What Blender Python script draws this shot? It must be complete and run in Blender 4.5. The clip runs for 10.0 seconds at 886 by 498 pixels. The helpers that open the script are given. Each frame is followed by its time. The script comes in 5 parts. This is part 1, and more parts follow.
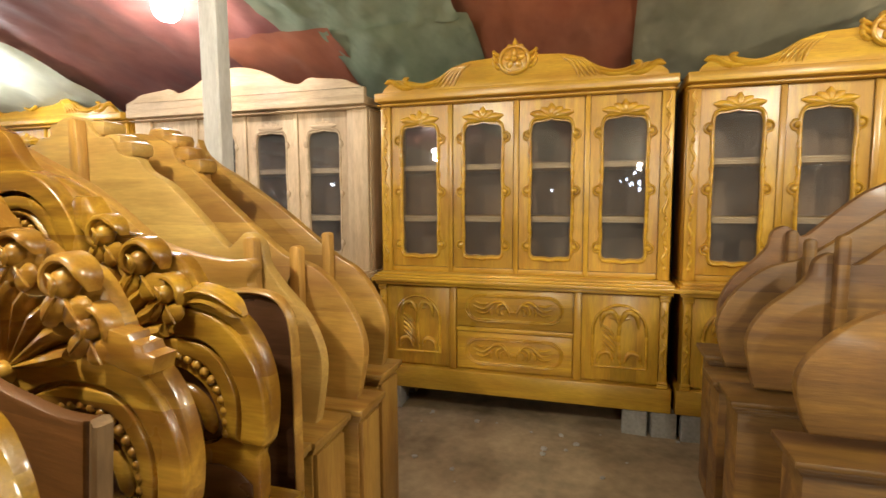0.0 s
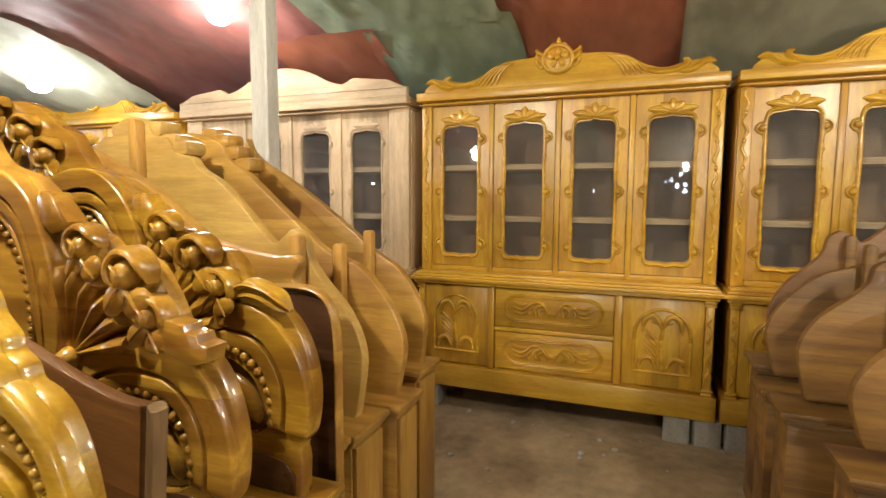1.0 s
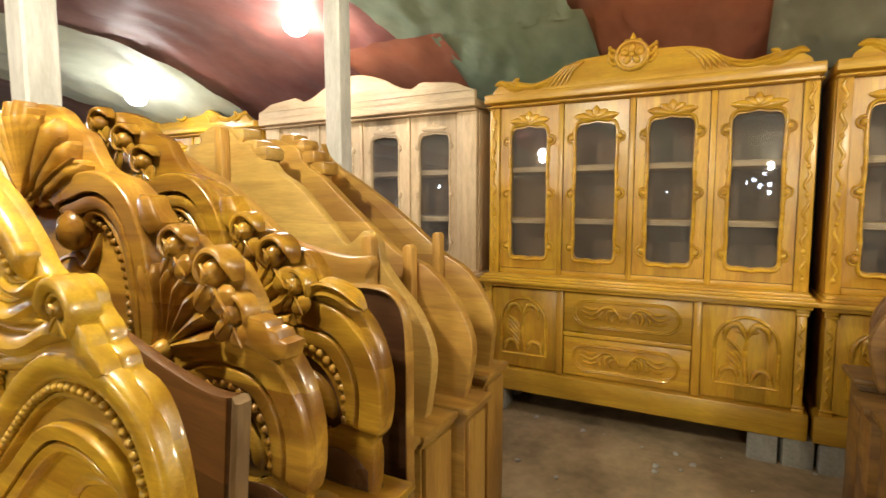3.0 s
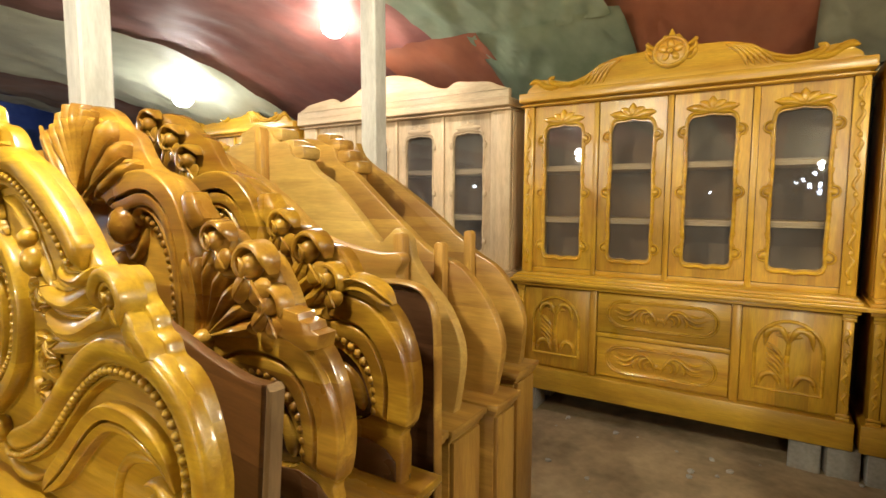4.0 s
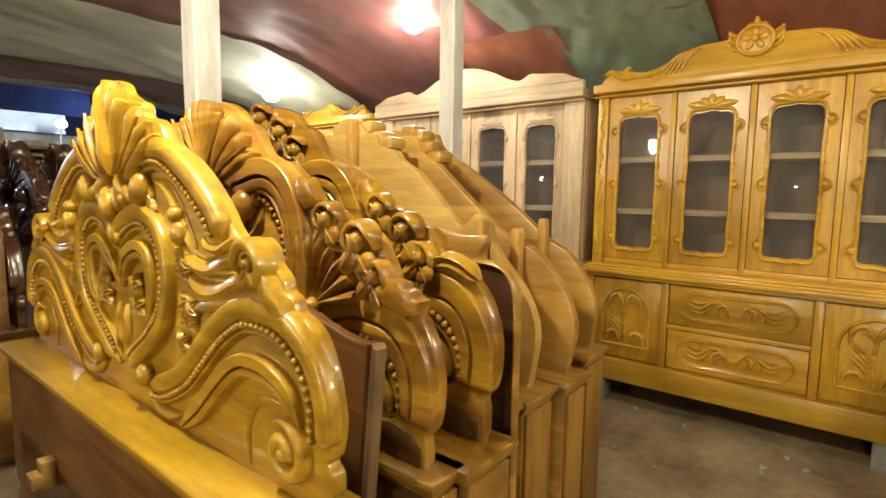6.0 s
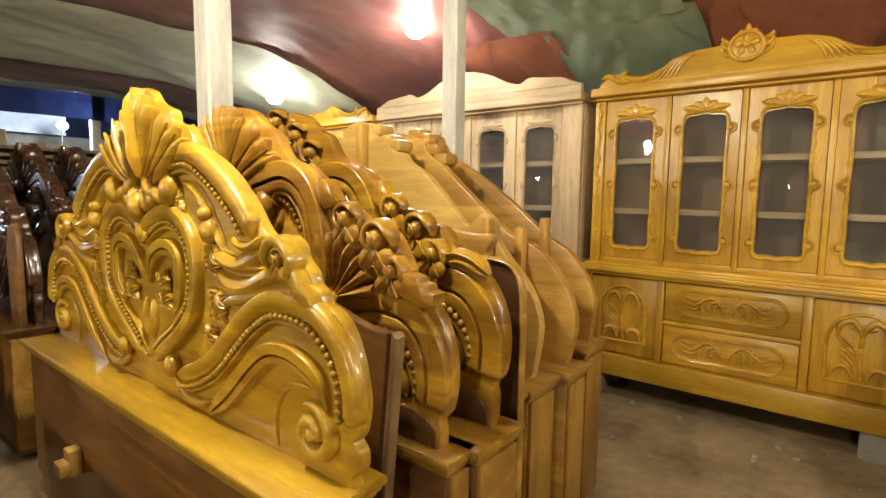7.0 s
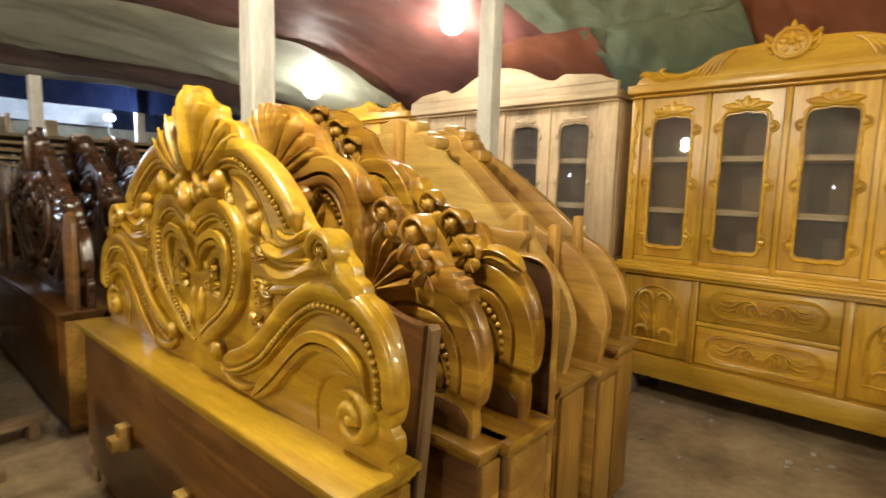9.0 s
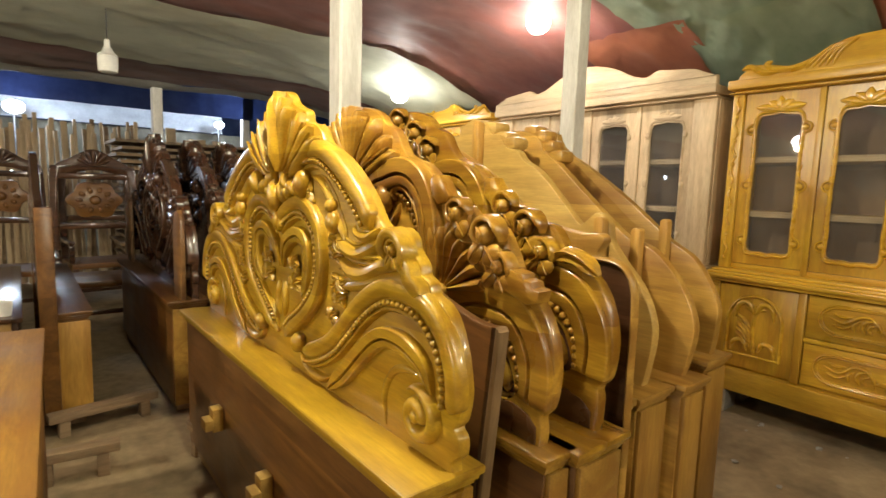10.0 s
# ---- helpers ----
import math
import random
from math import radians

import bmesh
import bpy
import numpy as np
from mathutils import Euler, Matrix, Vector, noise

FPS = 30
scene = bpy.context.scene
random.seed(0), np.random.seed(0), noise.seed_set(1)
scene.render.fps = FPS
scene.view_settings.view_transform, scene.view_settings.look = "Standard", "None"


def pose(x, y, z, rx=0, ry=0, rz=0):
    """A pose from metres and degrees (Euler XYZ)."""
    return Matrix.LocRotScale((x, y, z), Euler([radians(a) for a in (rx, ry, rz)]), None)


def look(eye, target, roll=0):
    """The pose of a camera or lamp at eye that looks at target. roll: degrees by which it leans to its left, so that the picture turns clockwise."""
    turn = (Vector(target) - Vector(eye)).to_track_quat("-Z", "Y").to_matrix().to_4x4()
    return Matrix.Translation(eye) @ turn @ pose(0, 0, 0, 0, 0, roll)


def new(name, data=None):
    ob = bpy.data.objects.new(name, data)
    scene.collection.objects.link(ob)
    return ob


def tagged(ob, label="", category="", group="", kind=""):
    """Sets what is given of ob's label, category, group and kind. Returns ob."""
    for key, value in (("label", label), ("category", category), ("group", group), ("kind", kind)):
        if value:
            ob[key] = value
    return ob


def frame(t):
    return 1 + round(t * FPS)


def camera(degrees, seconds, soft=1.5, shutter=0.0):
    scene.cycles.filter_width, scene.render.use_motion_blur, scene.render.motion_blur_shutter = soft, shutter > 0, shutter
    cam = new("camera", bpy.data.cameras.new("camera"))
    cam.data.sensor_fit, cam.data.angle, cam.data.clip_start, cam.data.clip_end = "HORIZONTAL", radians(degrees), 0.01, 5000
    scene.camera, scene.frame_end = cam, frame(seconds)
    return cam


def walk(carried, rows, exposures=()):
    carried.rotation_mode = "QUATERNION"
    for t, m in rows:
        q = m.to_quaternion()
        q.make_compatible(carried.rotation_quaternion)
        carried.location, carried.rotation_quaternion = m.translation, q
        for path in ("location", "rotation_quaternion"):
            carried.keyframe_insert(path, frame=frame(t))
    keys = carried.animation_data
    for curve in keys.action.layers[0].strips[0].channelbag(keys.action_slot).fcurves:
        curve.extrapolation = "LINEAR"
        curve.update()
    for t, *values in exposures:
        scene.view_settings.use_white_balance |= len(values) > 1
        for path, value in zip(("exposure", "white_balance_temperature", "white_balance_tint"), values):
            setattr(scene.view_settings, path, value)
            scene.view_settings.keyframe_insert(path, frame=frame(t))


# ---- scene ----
cam = camera(80.4, 10.0, shutter=0.6)
PATH = [
    (0, (0.525, -0.111, 1.425), (-0.054, 1.795, 1.24), -0.3),
    (0.5, (0.521, -0.113, 1.425), (-0.126, 1.77, 1.239), 0.1),
    (1, (0.521, -0.121, 1.427), (-0.195, 1.737, 1.239), 0.3),
    (1.5, (0.515, -0.118, 1.426), (-0.271, 1.713, 1.246), 0.1),
    (2, (0.513, -0.121, 1.426), (-0.308, 1.695, 1.247), 0.0),
    (2.5, (0.506, -0.122, 1.423), (-0.362, 1.671, 1.248), 0.0),
    (3, (0.502, -0.12, 1.421), (-0.438, 1.636, 1.245), -0.0),
    (4.5, (0.554, -0.137, 1.411), (-0.556, 1.517, 1.231), 0.6),
    (5, (0.576, -0.141, 1.404), (-0.595, 1.47, 1.216), 1.0),
    (5.5, (0.564, -0.185, 1.405), (-0.663, 1.38, 1.194), 0.9),
    (6, (0.552, -0.265, 1.4), (-0.697, 1.283, 1.189), 0.9),
    (7.5, (0.591, -0.402, 1.4), (-0.642, 1.159, 1.193), 0.8),
    (8, (0.585, -0.423, 1.395), (-0.659, 1.131, 1.195), 0.9),
    (8.5, (0.572, -0.423, 1.397), (-0.676, 1.127, 1.201), 0.8),
    (9, (0.589, -0.412, 1.407), (-0.73, 1.073, 1.175), 1.7),
    (9.5, (0.609, -0.389, 1.401), (-0.86, 0.949, 1.17), 2.3),
    (10, (0.611, -0.376, 1.4), (-0.933, 0.874, 1.169), 1.9),
]
walk(cam, [(t, look(eye, target, roll)) for t, eye, target, roll in PATH],
     [(0, 0.72, 6150, 15), (2.5, 0.80, 6250, 12), (5, 0.80, 6500, 10), (7.5, 0.70, 6500, 10), (10, 0.64, 6500, 10)])

# ---- world, lamps and exposure ----
wd = bpy.data.worlds.new("night")
wd.use_nodes = True
wd.node_tree.nodes["Background"].inputs[0].default_value = (0.10, 0.15, 0.30, 1)
wd.node_tree.nodes["Background"].inputs[1].default_value = 0.05
scene.world = wd

WARM, COOL = (1.0, 0.90, 0.65), (1.0, 0.94, 0.82)
LAMPS = [  # x, y, z, watts, colour: the lit bulbs under the tarpaulin and added fill
    (-1.97, 2.50, 2.57, 20, COOL), (-3.68, 2.50, 2.275, 13, COOL), (-2.50, -2.90, 2.33, 130, WARM), (1.58, -5.60, 2.14, 160, WARM),
    # the first three of this row are unseen, added as fill light
    (-0.70, 0.16, 2.50, 66, WARM), (2.00, 0.55, 2.44, 72, WARM), (3.05, 2.15, 2.36, 46, WARM), (1.50, -9.30, 2.40, 90, WARM)]

# ---- materials ----
def mat_new(name):
    m = bpy.data.materials.new(name)
    m.use_nodes = True
    return m, m.node_tree.nodes, m.node_tree.links, m.node_tree.nodes["Principled BSDF"]


def wood(name, light, dark, rough=0.35, coat=0.35, along="x", plank=0.15, stain=0.35, heart=0.0, gloss=0.17):
    """Planed wood: long grain, fine pores, glued strips of slightly different tone, stains."""
    m, n, l, b = mat_new(name)
    tc, oi = n.new("ShaderNodeTexCoord"), n.new("ShaderNodeObjectInfo")
    off = n.new("ShaderNodeVectorMath"); off.operation = "MULTIPLY_ADD"
    off.inputs[1].default_value = (3.7, 5.3, 0.0)
    l.new(oi.outputs["Location"], off.inputs[0]); l.new(tc.outputs["Object"], off.inputs[2])
    mp = n.new("ShaderNodeMapping")
    mp.inputs["Scale"].default_value = (0.8, 6, 7) if along == "x" else (7, 6, 0.8)
    l.new(off.outputs[0], mp.inputs[0])
    sep = n.new("ShaderNodeSeparateXYZ"); l.new(tc.outputs["Object"], sep.inputs[0])
    strip = n.new("ShaderNodeMath"); strip.operation = "DIVIDE"; strip.inputs[1].default_value = plank
    l.new(sep.outputs["Z" if along == "x" else "X"], strip.inputs[0])
    fl = n.new("ShaderNodeMath"); fl.operation = "FLOOR"; l.new(strip.outputs[0], fl.inputs[0])
    wn = n.new("ShaderNodeTexWhiteNoise"); wn.noise_dimensions = "1D"; l.new(fl.outputs[0], wn.inputs["W"])
    shift = n.new("ShaderNodeVectorMath"); shift.operation = "MULTIPLY_ADD"; shift.inputs[1].default_value = (4, 3, 2)
    l.new(wn.outputs["Color"], shift.inputs[0]); l.new(mp.outputs[0], shift.inputs[2])
    g = n.new("ShaderNodeTexNoise"); g.inputs["Scale"].default_value = 1.6; g.inputs["Detail"].default_value = 5
    g.inputs["Distortion"].default_value = 1.4; l.new(shift.outputs[0], g.inputs["Vector"])
    ramp = n.new("ShaderNodeValToRGB")
    ramp.color_ramp.elements[0].position, ramp.color_ramp.elements[1].position = 0.24, 0.66
    ramp.color_ramp.elements[0].color, ramp.color_ramp.elements[1].color = (*dark, 1), (*light, 1)
    l.new(g.outputs[0], ramp.inputs[0])
    fine = n.new("ShaderNodeTexNoise"); fine.inputs["Scale"].default_value = 22; fine.inputs["Detail"].default_value = 3
    l.new(mp.outputs[0], fine.inputs["Vector"])
    big = n.new("ShaderNodeTexNoise"); big.inputs["Scale"].default_value = 3.1; big.inputs["Detail"].default_value = 4
    l.new(off.outputs[0], big.inputs["Vector"])
    def rng(src, a, c):
        r = n.new("ShaderNodeMapRange"); r.inputs[1].default_value, r.inputs[2].default_value = 0.25, 0.75
        r.inputs[3].default_value, r.inputs[4].default_value = a, c
        l.new(src, r.inputs[0]); return r.outputs[0]
    f1 = rng(fine.outputs[0], 0.82, 1.12)
    f2 = rng(big.outputs[0], 1.0 - stain, 1.0 + stain * 0.45)
    f3 = n.new("ShaderNodeMapRange"); f3.inputs[3].default_value, f3.inputs[4].default_value = 0.80, 1.14
    l.new(wn.outputs["Value"], f3.inputs[0])
    a = n.new("ShaderNodeMath"); a.operation = "MULTIPLY"; l.new(f1, a.inputs[0]); l.new(f2, a.inputs[1])
    c = n.new("ShaderNodeMath"); c.operation = "MULTIPLY"; l.new(a.outputs[0], c.inputs[0]); l.new(f3.outputs[0], c.inputs[1])
    sc = n.new("ShaderNodeVectorMath"); sc.operation = "SCALE"
    l.new(ramp.outputs[0], sc.inputs[0]); l.new(c.outputs[0], sc.inputs["Scale"])
    hs = n.new("ShaderNodeMapping"); hs.inputs["Scale"].default_value = (0.35, 1.5, 1.3) if along == "x" else (1.3, 1.5, 0.35)
    l.new(shift.outputs[0], hs.inputs[0])
    hn = n.new("ShaderNodeTexNoise"); hn.inputs["Scale"].default_value = 0.55; hn.inputs["Detail"].default_value = 3; hn.inputs["Distortion"].default_value = 0.9
    l.new(hs.outputs[0], hn.inputs["Vector"])
    hr = n.new("ShaderNodeMapRange"); hr.inputs[1].default_value, hr.inputs[2].default_value = 0.50, 0.62
    hr.inputs[3].default_value, hr.inputs[4].default_value = 0.0, heart
    l.new(hn.outputs[0], hr.inputs[0])
    core = n.new("ShaderNodeMix"); core.data_type = "RGBA"
    l.new(hr.outputs[0], core.inputs["Factor"]); l.new(sc.outputs[0], core.inputs["A"])
    core.inputs["B"].default_value = (*[q * 0.85 for q in dark], 1)
    l.new(core.outputs["Result"], b.inputs["Base Color"])
    l.new(rng(big.outputs[0], rough * 0.75, rough * 1.3), b.inputs["Roughness"])
    b.inputs["Coat Weight"].default_value = coat
    b.inputs["Coat Roughness"].default_value = gloss
    bp = n.new("ShaderNodeBump"); bp.inputs["Strength"].default_value = 0.22; bp.inputs["Distance"].default_value = 0.003
    l.new(fine.outputs[0], bp.inputs["Height"]); l.new(bp.outputs[0], b.inputs["Normal"])
    return m


def mottled(name, c1, c2, scale, rough=0.8, bump=0.2, dist=0.01, stretch=(1, 1, 1), fine=9.0, detail=6):
    """Two tones at two scales with relief: earth, concrete, cloth, paint."""
    m, n, l, b = mat_new(name)
    tc = n.new("ShaderNodeTexCoord"); mp = n.new("ShaderNodeMapping"); mp.inputs["Scale"].default_value = stretch
    l.new(tc.outputs["Object"], mp.inputs[0])
    a = n.new("ShaderNodeTexNoise"); a.inputs["Scale"].default_value = scale; a.inputs["Detail"].default_value = detail
    f = n.new("ShaderNodeTexNoise"); f.inputs["Scale"].default_value = scale * fine; f.inputs["Detail"].default_value = 4
    l.new(mp.outputs[0], a.inputs["Vector"]); l.new(mp.outputs[0], f.inputs["Vector"])
    mx = n.new("ShaderNodeMath"); mx.operation = "MULTIPLY_ADD"; mx.inputs[1].default_value = 0.45
    l.new(f.outputs[0], mx.inputs[0]); l.new(a.outputs[0], mx.inputs[2])
    r = n.new("ShaderNodeValToRGB")
    r.color_ramp.elements[0].position, r.color_ramp.elements[1].position = 0.52, 0.92
    r.color_ramp.elements[0].color, r.color_ramp.elements[1].color = (*c1, 1), (*c2, 1)
    l.new(mx.outputs[0], r.inputs[0]); l.new(r.outputs[0], b.inputs["Base Color"])
    b.inputs["Roughness"].default_value = rough
    bp = n.new("ShaderNodeBump"); bp.inputs["Strength"].default_value = bump; bp.inputs["Distance"].default_value = dist
    l.new(mx.outputs[0], bp.inputs["Height"]); l.new(bp.outputs[0], b.inputs["Normal"])
    return m


def cloth(name, c1, c2, scale=2.2):
    m = mottled(name, c1, c2, scale, rough=0.55, bump=0.10, dist=0.02, stretch=(1, 0.5, 1), fine=6)
    b = m.node_tree.nodes["Principled BSDF"]
    b.inputs["Sheen Weight"].default_value = 0.15
    return m


def plain_glow(name, colour, power):
    m, n, l, b = mat_new(name)
    b.inputs["Base Color"].default_value = (*colour, 1)
    b.inputs["Emission Color"].default_value = (*colour, 1)
    b.inputs["Emission Strength"].default_value = power
    return m


def glass_mat():
    m, n, l, b = mat_new("cabinet_glass")
    n.remove(b)
    out = n["Material Output"]
    t, g, d = n.new("ShaderNodeBsdfTransparent"), n.new("ShaderNodeBsdfGlossy"), n.new("ShaderNodeBsdfDiffuse")
    t.inputs[0].default_value = (0.90, 0.90, 0.89, 1)
    g.inputs["Roughness"].default_value = 0.015
    d.inputs[0].default_value = (0.55, 0.52, 0.48, 1)
    no = n.new("ShaderNodeTexNoise"); no.inputs["Scale"].default_value = 5
    # diffuse dust, made heavier to stand in for hazy reflections
    mr = n.new("ShaderNodeMapRange"); mr.inputs[3].default_value, mr.inputs[4].default_value = 0.015, 0.10
    tc = n.new("ShaderNodeTexCoord"); l.new(tc.outputs["Object"], no.inputs["Vector"]); l.new(no.outputs[0], mr.inputs[0])
    m1, m2, fr = n.new("ShaderNodeMixShader"), n.new("ShaderNodeMixShader"), n.new("ShaderNodeFresnel")
    fr.inputs[0].default_value = 1.65
    l.new(mr.outputs[0], m1.inputs[0]); l.new(t.outputs[0], m1.inputs[1]); l.new(d.outputs[0], m1.inputs[2])
    l.new(fr.outputs[0], m2.inputs[0]); l.new(m1.outputs[0], m2.inputs[1]); l.new(g.outputs[0], m2.inputs[2])
    l.new(m2.outputs[0], out.inputs[0])
    return m


GOLD = wood("varnished_golden_wood", (0.57, 0.350, 0.020), (0.31, 0.145, 0.008), 0.36, 0.5, heart=0.45, gloss=0.09)
HONEY = wood("varnished_honey_wood", (0.51, 0.285, 0.034), (0.20, 0.078, 0.010), 0.27, 0.6, heart=0.6, gloss=0.10)
AMBER = wood("varnished_amber_wood", (0.52, 0.29, 0.026), (0.18, 0.070, 0.008), 0.27, 0.55, heart=0.7, gloss=0.10)
RAW = wood("sanded_tan_wood", (0.58, 0.375, 0.095), (0.40, 0.230, 0.055), 0.45, 0.12, heart=0.55)
RAW2 = wood("sanded_brown_wood", (0.50, 0.285, 0.055), (0.28, 0.128, 0.022), 0.38, 0.25, heart=0.7)
RAWV = wood("sanded_upright_wood", (0.50, 0.275, 0.050), (0.30, 0.135, 0.022), 0.45, 0.1, along="z", plank=0.2)
CHESTW = wood("orange_planed_wood", (0.36, 0.18, 0.018), (0.22, 0.088, 0.008), 0.7, 0.0, heart=0.4)
WORN = wood("worn_grey_brown_wood", (0.30, 0.19, 0.085), (0.11, 0.058, 0.024), 0.55, 0.1, along="z", plank=0.4, stain=0.6)
# sanded brown wood, colour darkened for the shaded stack across the aisle
SHADED_RAW = wood("shaded_sanded_wood", (0.24, 0.122, 0.022), (0.095, 0.038, 0.009), 0.5, 0.08, heart=0.8)
# brown wood with shade put into its colour, for shadowed faces
UMBER_SHADED = wood("umber_shaded_wood", (0.15, 0.064, 0.020), (0.06, 0.024, 0.009), 0.3, 0.5, heart=0.5)
# far row's own brown; across the aisle, shade put into the colour
BROWN = wood("brown_and_shaded_wood", (0.24, 0.115, 0.032), (0.11, 0.045, 0.014), 0.5, 0.1)
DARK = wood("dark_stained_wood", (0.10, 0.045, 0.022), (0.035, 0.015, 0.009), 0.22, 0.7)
# walnut brown of the dark row; also shade coloured into box bodies
SHADE = wood("walnut_and_shaded_wood", (0.22, 0.098, 0.022), (0.10, 0.038, 0.010), 0.4, 0.2)
CAB = wood("cabinet_yellow_wood", (0.64, 0.380, 0.030), (0.42, 0.195, 0.014), 0.36, 0.42, stain=0.25, heart=0.3, gloss=0.24)
CABV = wood("cabinet_yellow_upright_wood", (0.64, 0.380, 0.030), (0.44, 0.20, 0.014), 0.36, 0.42, along="z", stain=0.25, heart=0.4, gloss=0.24)
CABS = wood("cabinet_carving_wood", (0.66, 0.390, 0.030), (0.42, 0.195, 0.014), 0.26, 0.8, stain=0.25, gloss=0.07)
PALE = wood("unfinished_pale_wood", (0.62, 0.47, 0.29), (0.42, 0.29, 0.16), 0.6, 0.0, stain=0.2)
PALEV = wood("unfinished_pale_upright_wood", (0.62, 0.47, 0.29), (0.44, 0.31, 0.18), 0.6, 0.0, along="z", stain=0.2)
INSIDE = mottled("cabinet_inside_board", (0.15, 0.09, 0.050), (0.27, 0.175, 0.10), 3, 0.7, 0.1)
TIMBER = wood("rough_timber", (0.38, 0.26, 0.15), (0.20, 0.13, 0.07), 0.8, 0.0, stain=0.4)
EARTH = mottled("trodden_earth", (0.15, 0.105, 0.055), (0.34, 0.25, 0.14), 1.7, 0.92, 0.5, 0.02)
CONC = mottled("grey_concrete", (0.20, 0.185, 0.16), (0.34, 0.32, 0.28), 7, 0.9, 0.4, 0.01)
POST = mottled("whitewashed_post", (0.52, 0.50, 0.46), (0.78, 0.76, 0.72), 4, 0.8, 0.35, 0.008, (3, 3, 0.6))
RED = cloth("faded_red_cloth", (0.29, 0.088, 0.072), (0.45, 0.165, 0.13))
ORANGE = cloth("orange_red_cloth", (0.50, 0.14, 0.06), (0.66, 0.24, 0.11))
GREEN = cloth("green_cloth", (0.31, 0.42, 0.27), (0.52, 0.62, 0.45))
OLIVE = cloth("olive_cloth", (0.42, 0.41, 0.26), (0.62, 0.60, 0.42))
PALEG = cloth("pale_green_cloth", (0.54, 0.57, 0.44), (0.72, 0.75, 0.60))
MAROON = cloth("maroon_cloth", (0.17, 0.075, 0.068), (0.27, 0.125, 0.108))
GREYC = cloth("grey_cloth", (0.30, 0.30, 0.28), (0.44, 0.43, 0.40))
BLUE = cloth("blue_plastic_sheet", (0.03, 0.045, 0.11), (0.06, 0.085, 0.17))
WALLC = cloth("dull_olive_wall_cloth", (0.16, 0.14, 0.10), (0.27, 0.25, 0.18))
BULB = plain_glow("lit_bulb_glass", (1.0, 0.98, 0.93), 28)
TUBE = plain_glow("lit_far_lamp", (0.75, 0.86, 1.0), 22)
DULL = mottled("unlit_bulb_plastic", (0.62, 0.62, 0.60), (0.75, 0.75, 0.73), 6, 0.35, 0.02)
CABLE = mottled("black_cable", (0.02, 0.02, 0.02), (0.04, 0.04, 0.04), 20, 0.5, 0.05)
GLASS = glass_mat()
WHITEW = mottled("far_white_sheet", (0.55, 0.58, 0.62), (0.75, 0.78, 0.82), 3, 0.8, 0.2)

# ---- shape helpers ----
def part(name, bm, material, parent=None, label=""):
    """Links a bmesh as one mesh object, under a thing where one is given."""
    bmesh.ops.recalc_face_normals(bm, faces=bm.faces[:])
    me = bpy.data.meshes.new(name)
    bm.to_mesh(me); bm.free()
    me.materials.append(material)
    me.shade_smooth()
    me.set_sharp_from_angle(angle=radians(38))
    ob = new(name, me)
    ob.parent = parent
    return tagged(ob, label)


def islands(bm):
    """The loose pieces of a bmesh, each as a bmesh of its own."""
    left, out = set(bm.verts), []
    for v in bm.verts[:]:
        if v not in left:
            continue
        left.discard(v)
        group, todo = [v], [v]
        while todo:
            for e in todo.pop().link_edges:
                for w in e.verts:
                    if w in left:
                        left.discard(w); group.append(w); todo.append(w)
        own = bmesh.new()
        at = {w: own.verts.new(w.co) for w in group}
        done = set()
        for w in group:
            for f in w.link_faces:
                if f not in done:
                    done.add(f)
                    own.faces.new([at[q] for q in f.verts])
        out.append(own)
    bm.free()
    return out


def pieces(name, bm, material, parent):
    """Every loose piece of a carving as a part of its own."""
    for own in islands(bm):
        part(name, own, material, parent)


def flower(name, bm, material, parent):
    """A rosette: the bud is the part, its petals are sub-parts."""
    first, *rest = islands(bm)
    ob = part(name, first, material, parent)
    for own in rest:
        part("petal", own, material, ob)


def thing(name, m, label, category, group="", kind=""):
    ob = new(name)
    ob.empty_display_size = 0.1
    ob.matrix_basis = m
    return tagged(ob, label, category, group, kind)


def box(x0, x1, y0, y1, z0, z1, bevel=0.004, bm=None):
    own = bmesh.new()
    bmesh.ops.create_cube(own, size=1)
    for v in own.verts:
        v.co = Vector(((x0 + x1) / 2 + v.co.x * (x1 - x0), (y0 + y1) / 2 + v.co.y * (y1 - y0), (z0 + z1) / 2 + v.co.z * (z1 - z0)))
    if bevel:
        bmesh.ops.bevel(own, geom=own.edges[:], offset=bevel, segments=2, affect="EDGES", profile=0.5)
    return join(bm, own)


def join(bm, own):
    if bm is None:
        return own
    at = {v: bm.verts.new(v.co) for v in own.verts}
    for f in own.faces:
        bm.faces.new([at[v] for v in f.verts])
    own.free()
    return bm


def spline(ctrl, per=7, closed=False):
    """Catmull-Rom curve through control points (u, z)."""
    p = [Vector(c) for c in ctrl]
    p = [p[-1]] + p + p[:2] if closed else [2 * p[0] - p[1]] + p + [2 * p[-1] - p[-2]]
    out = []
    for a, b, c, d in zip(p, p[1:], p[2:], p[3:]):
        for i in range(per):
            t = i / per
            out.append(0.5 * (2 * b + (c - a) * t + (2 * a - 5 * b + 4 * c - d) * t * t + (3 * b - a - 3 * c + d) * t ** 3))
    if not closed:
        out.append(p[-2])
    return out


def flip(curve):
    return [Vector((-c[0], c[1])) for c in curve]


ROUND = [(math.cos(math.pi * i / 8), math.sin(math.pi * i / 8) if 0 < i < 8 else -0.15) for i in range(9)]
ROLL = [(1, -0.15), (0.9, 0.35), (0.72, 0.45), (0.62, 0.25), (0.45, 0.55), (0.15, 0.85), (-0.25, 1.0), (-0.6, 0.85), (-0.85, 0.5), (-1, -0.15)]


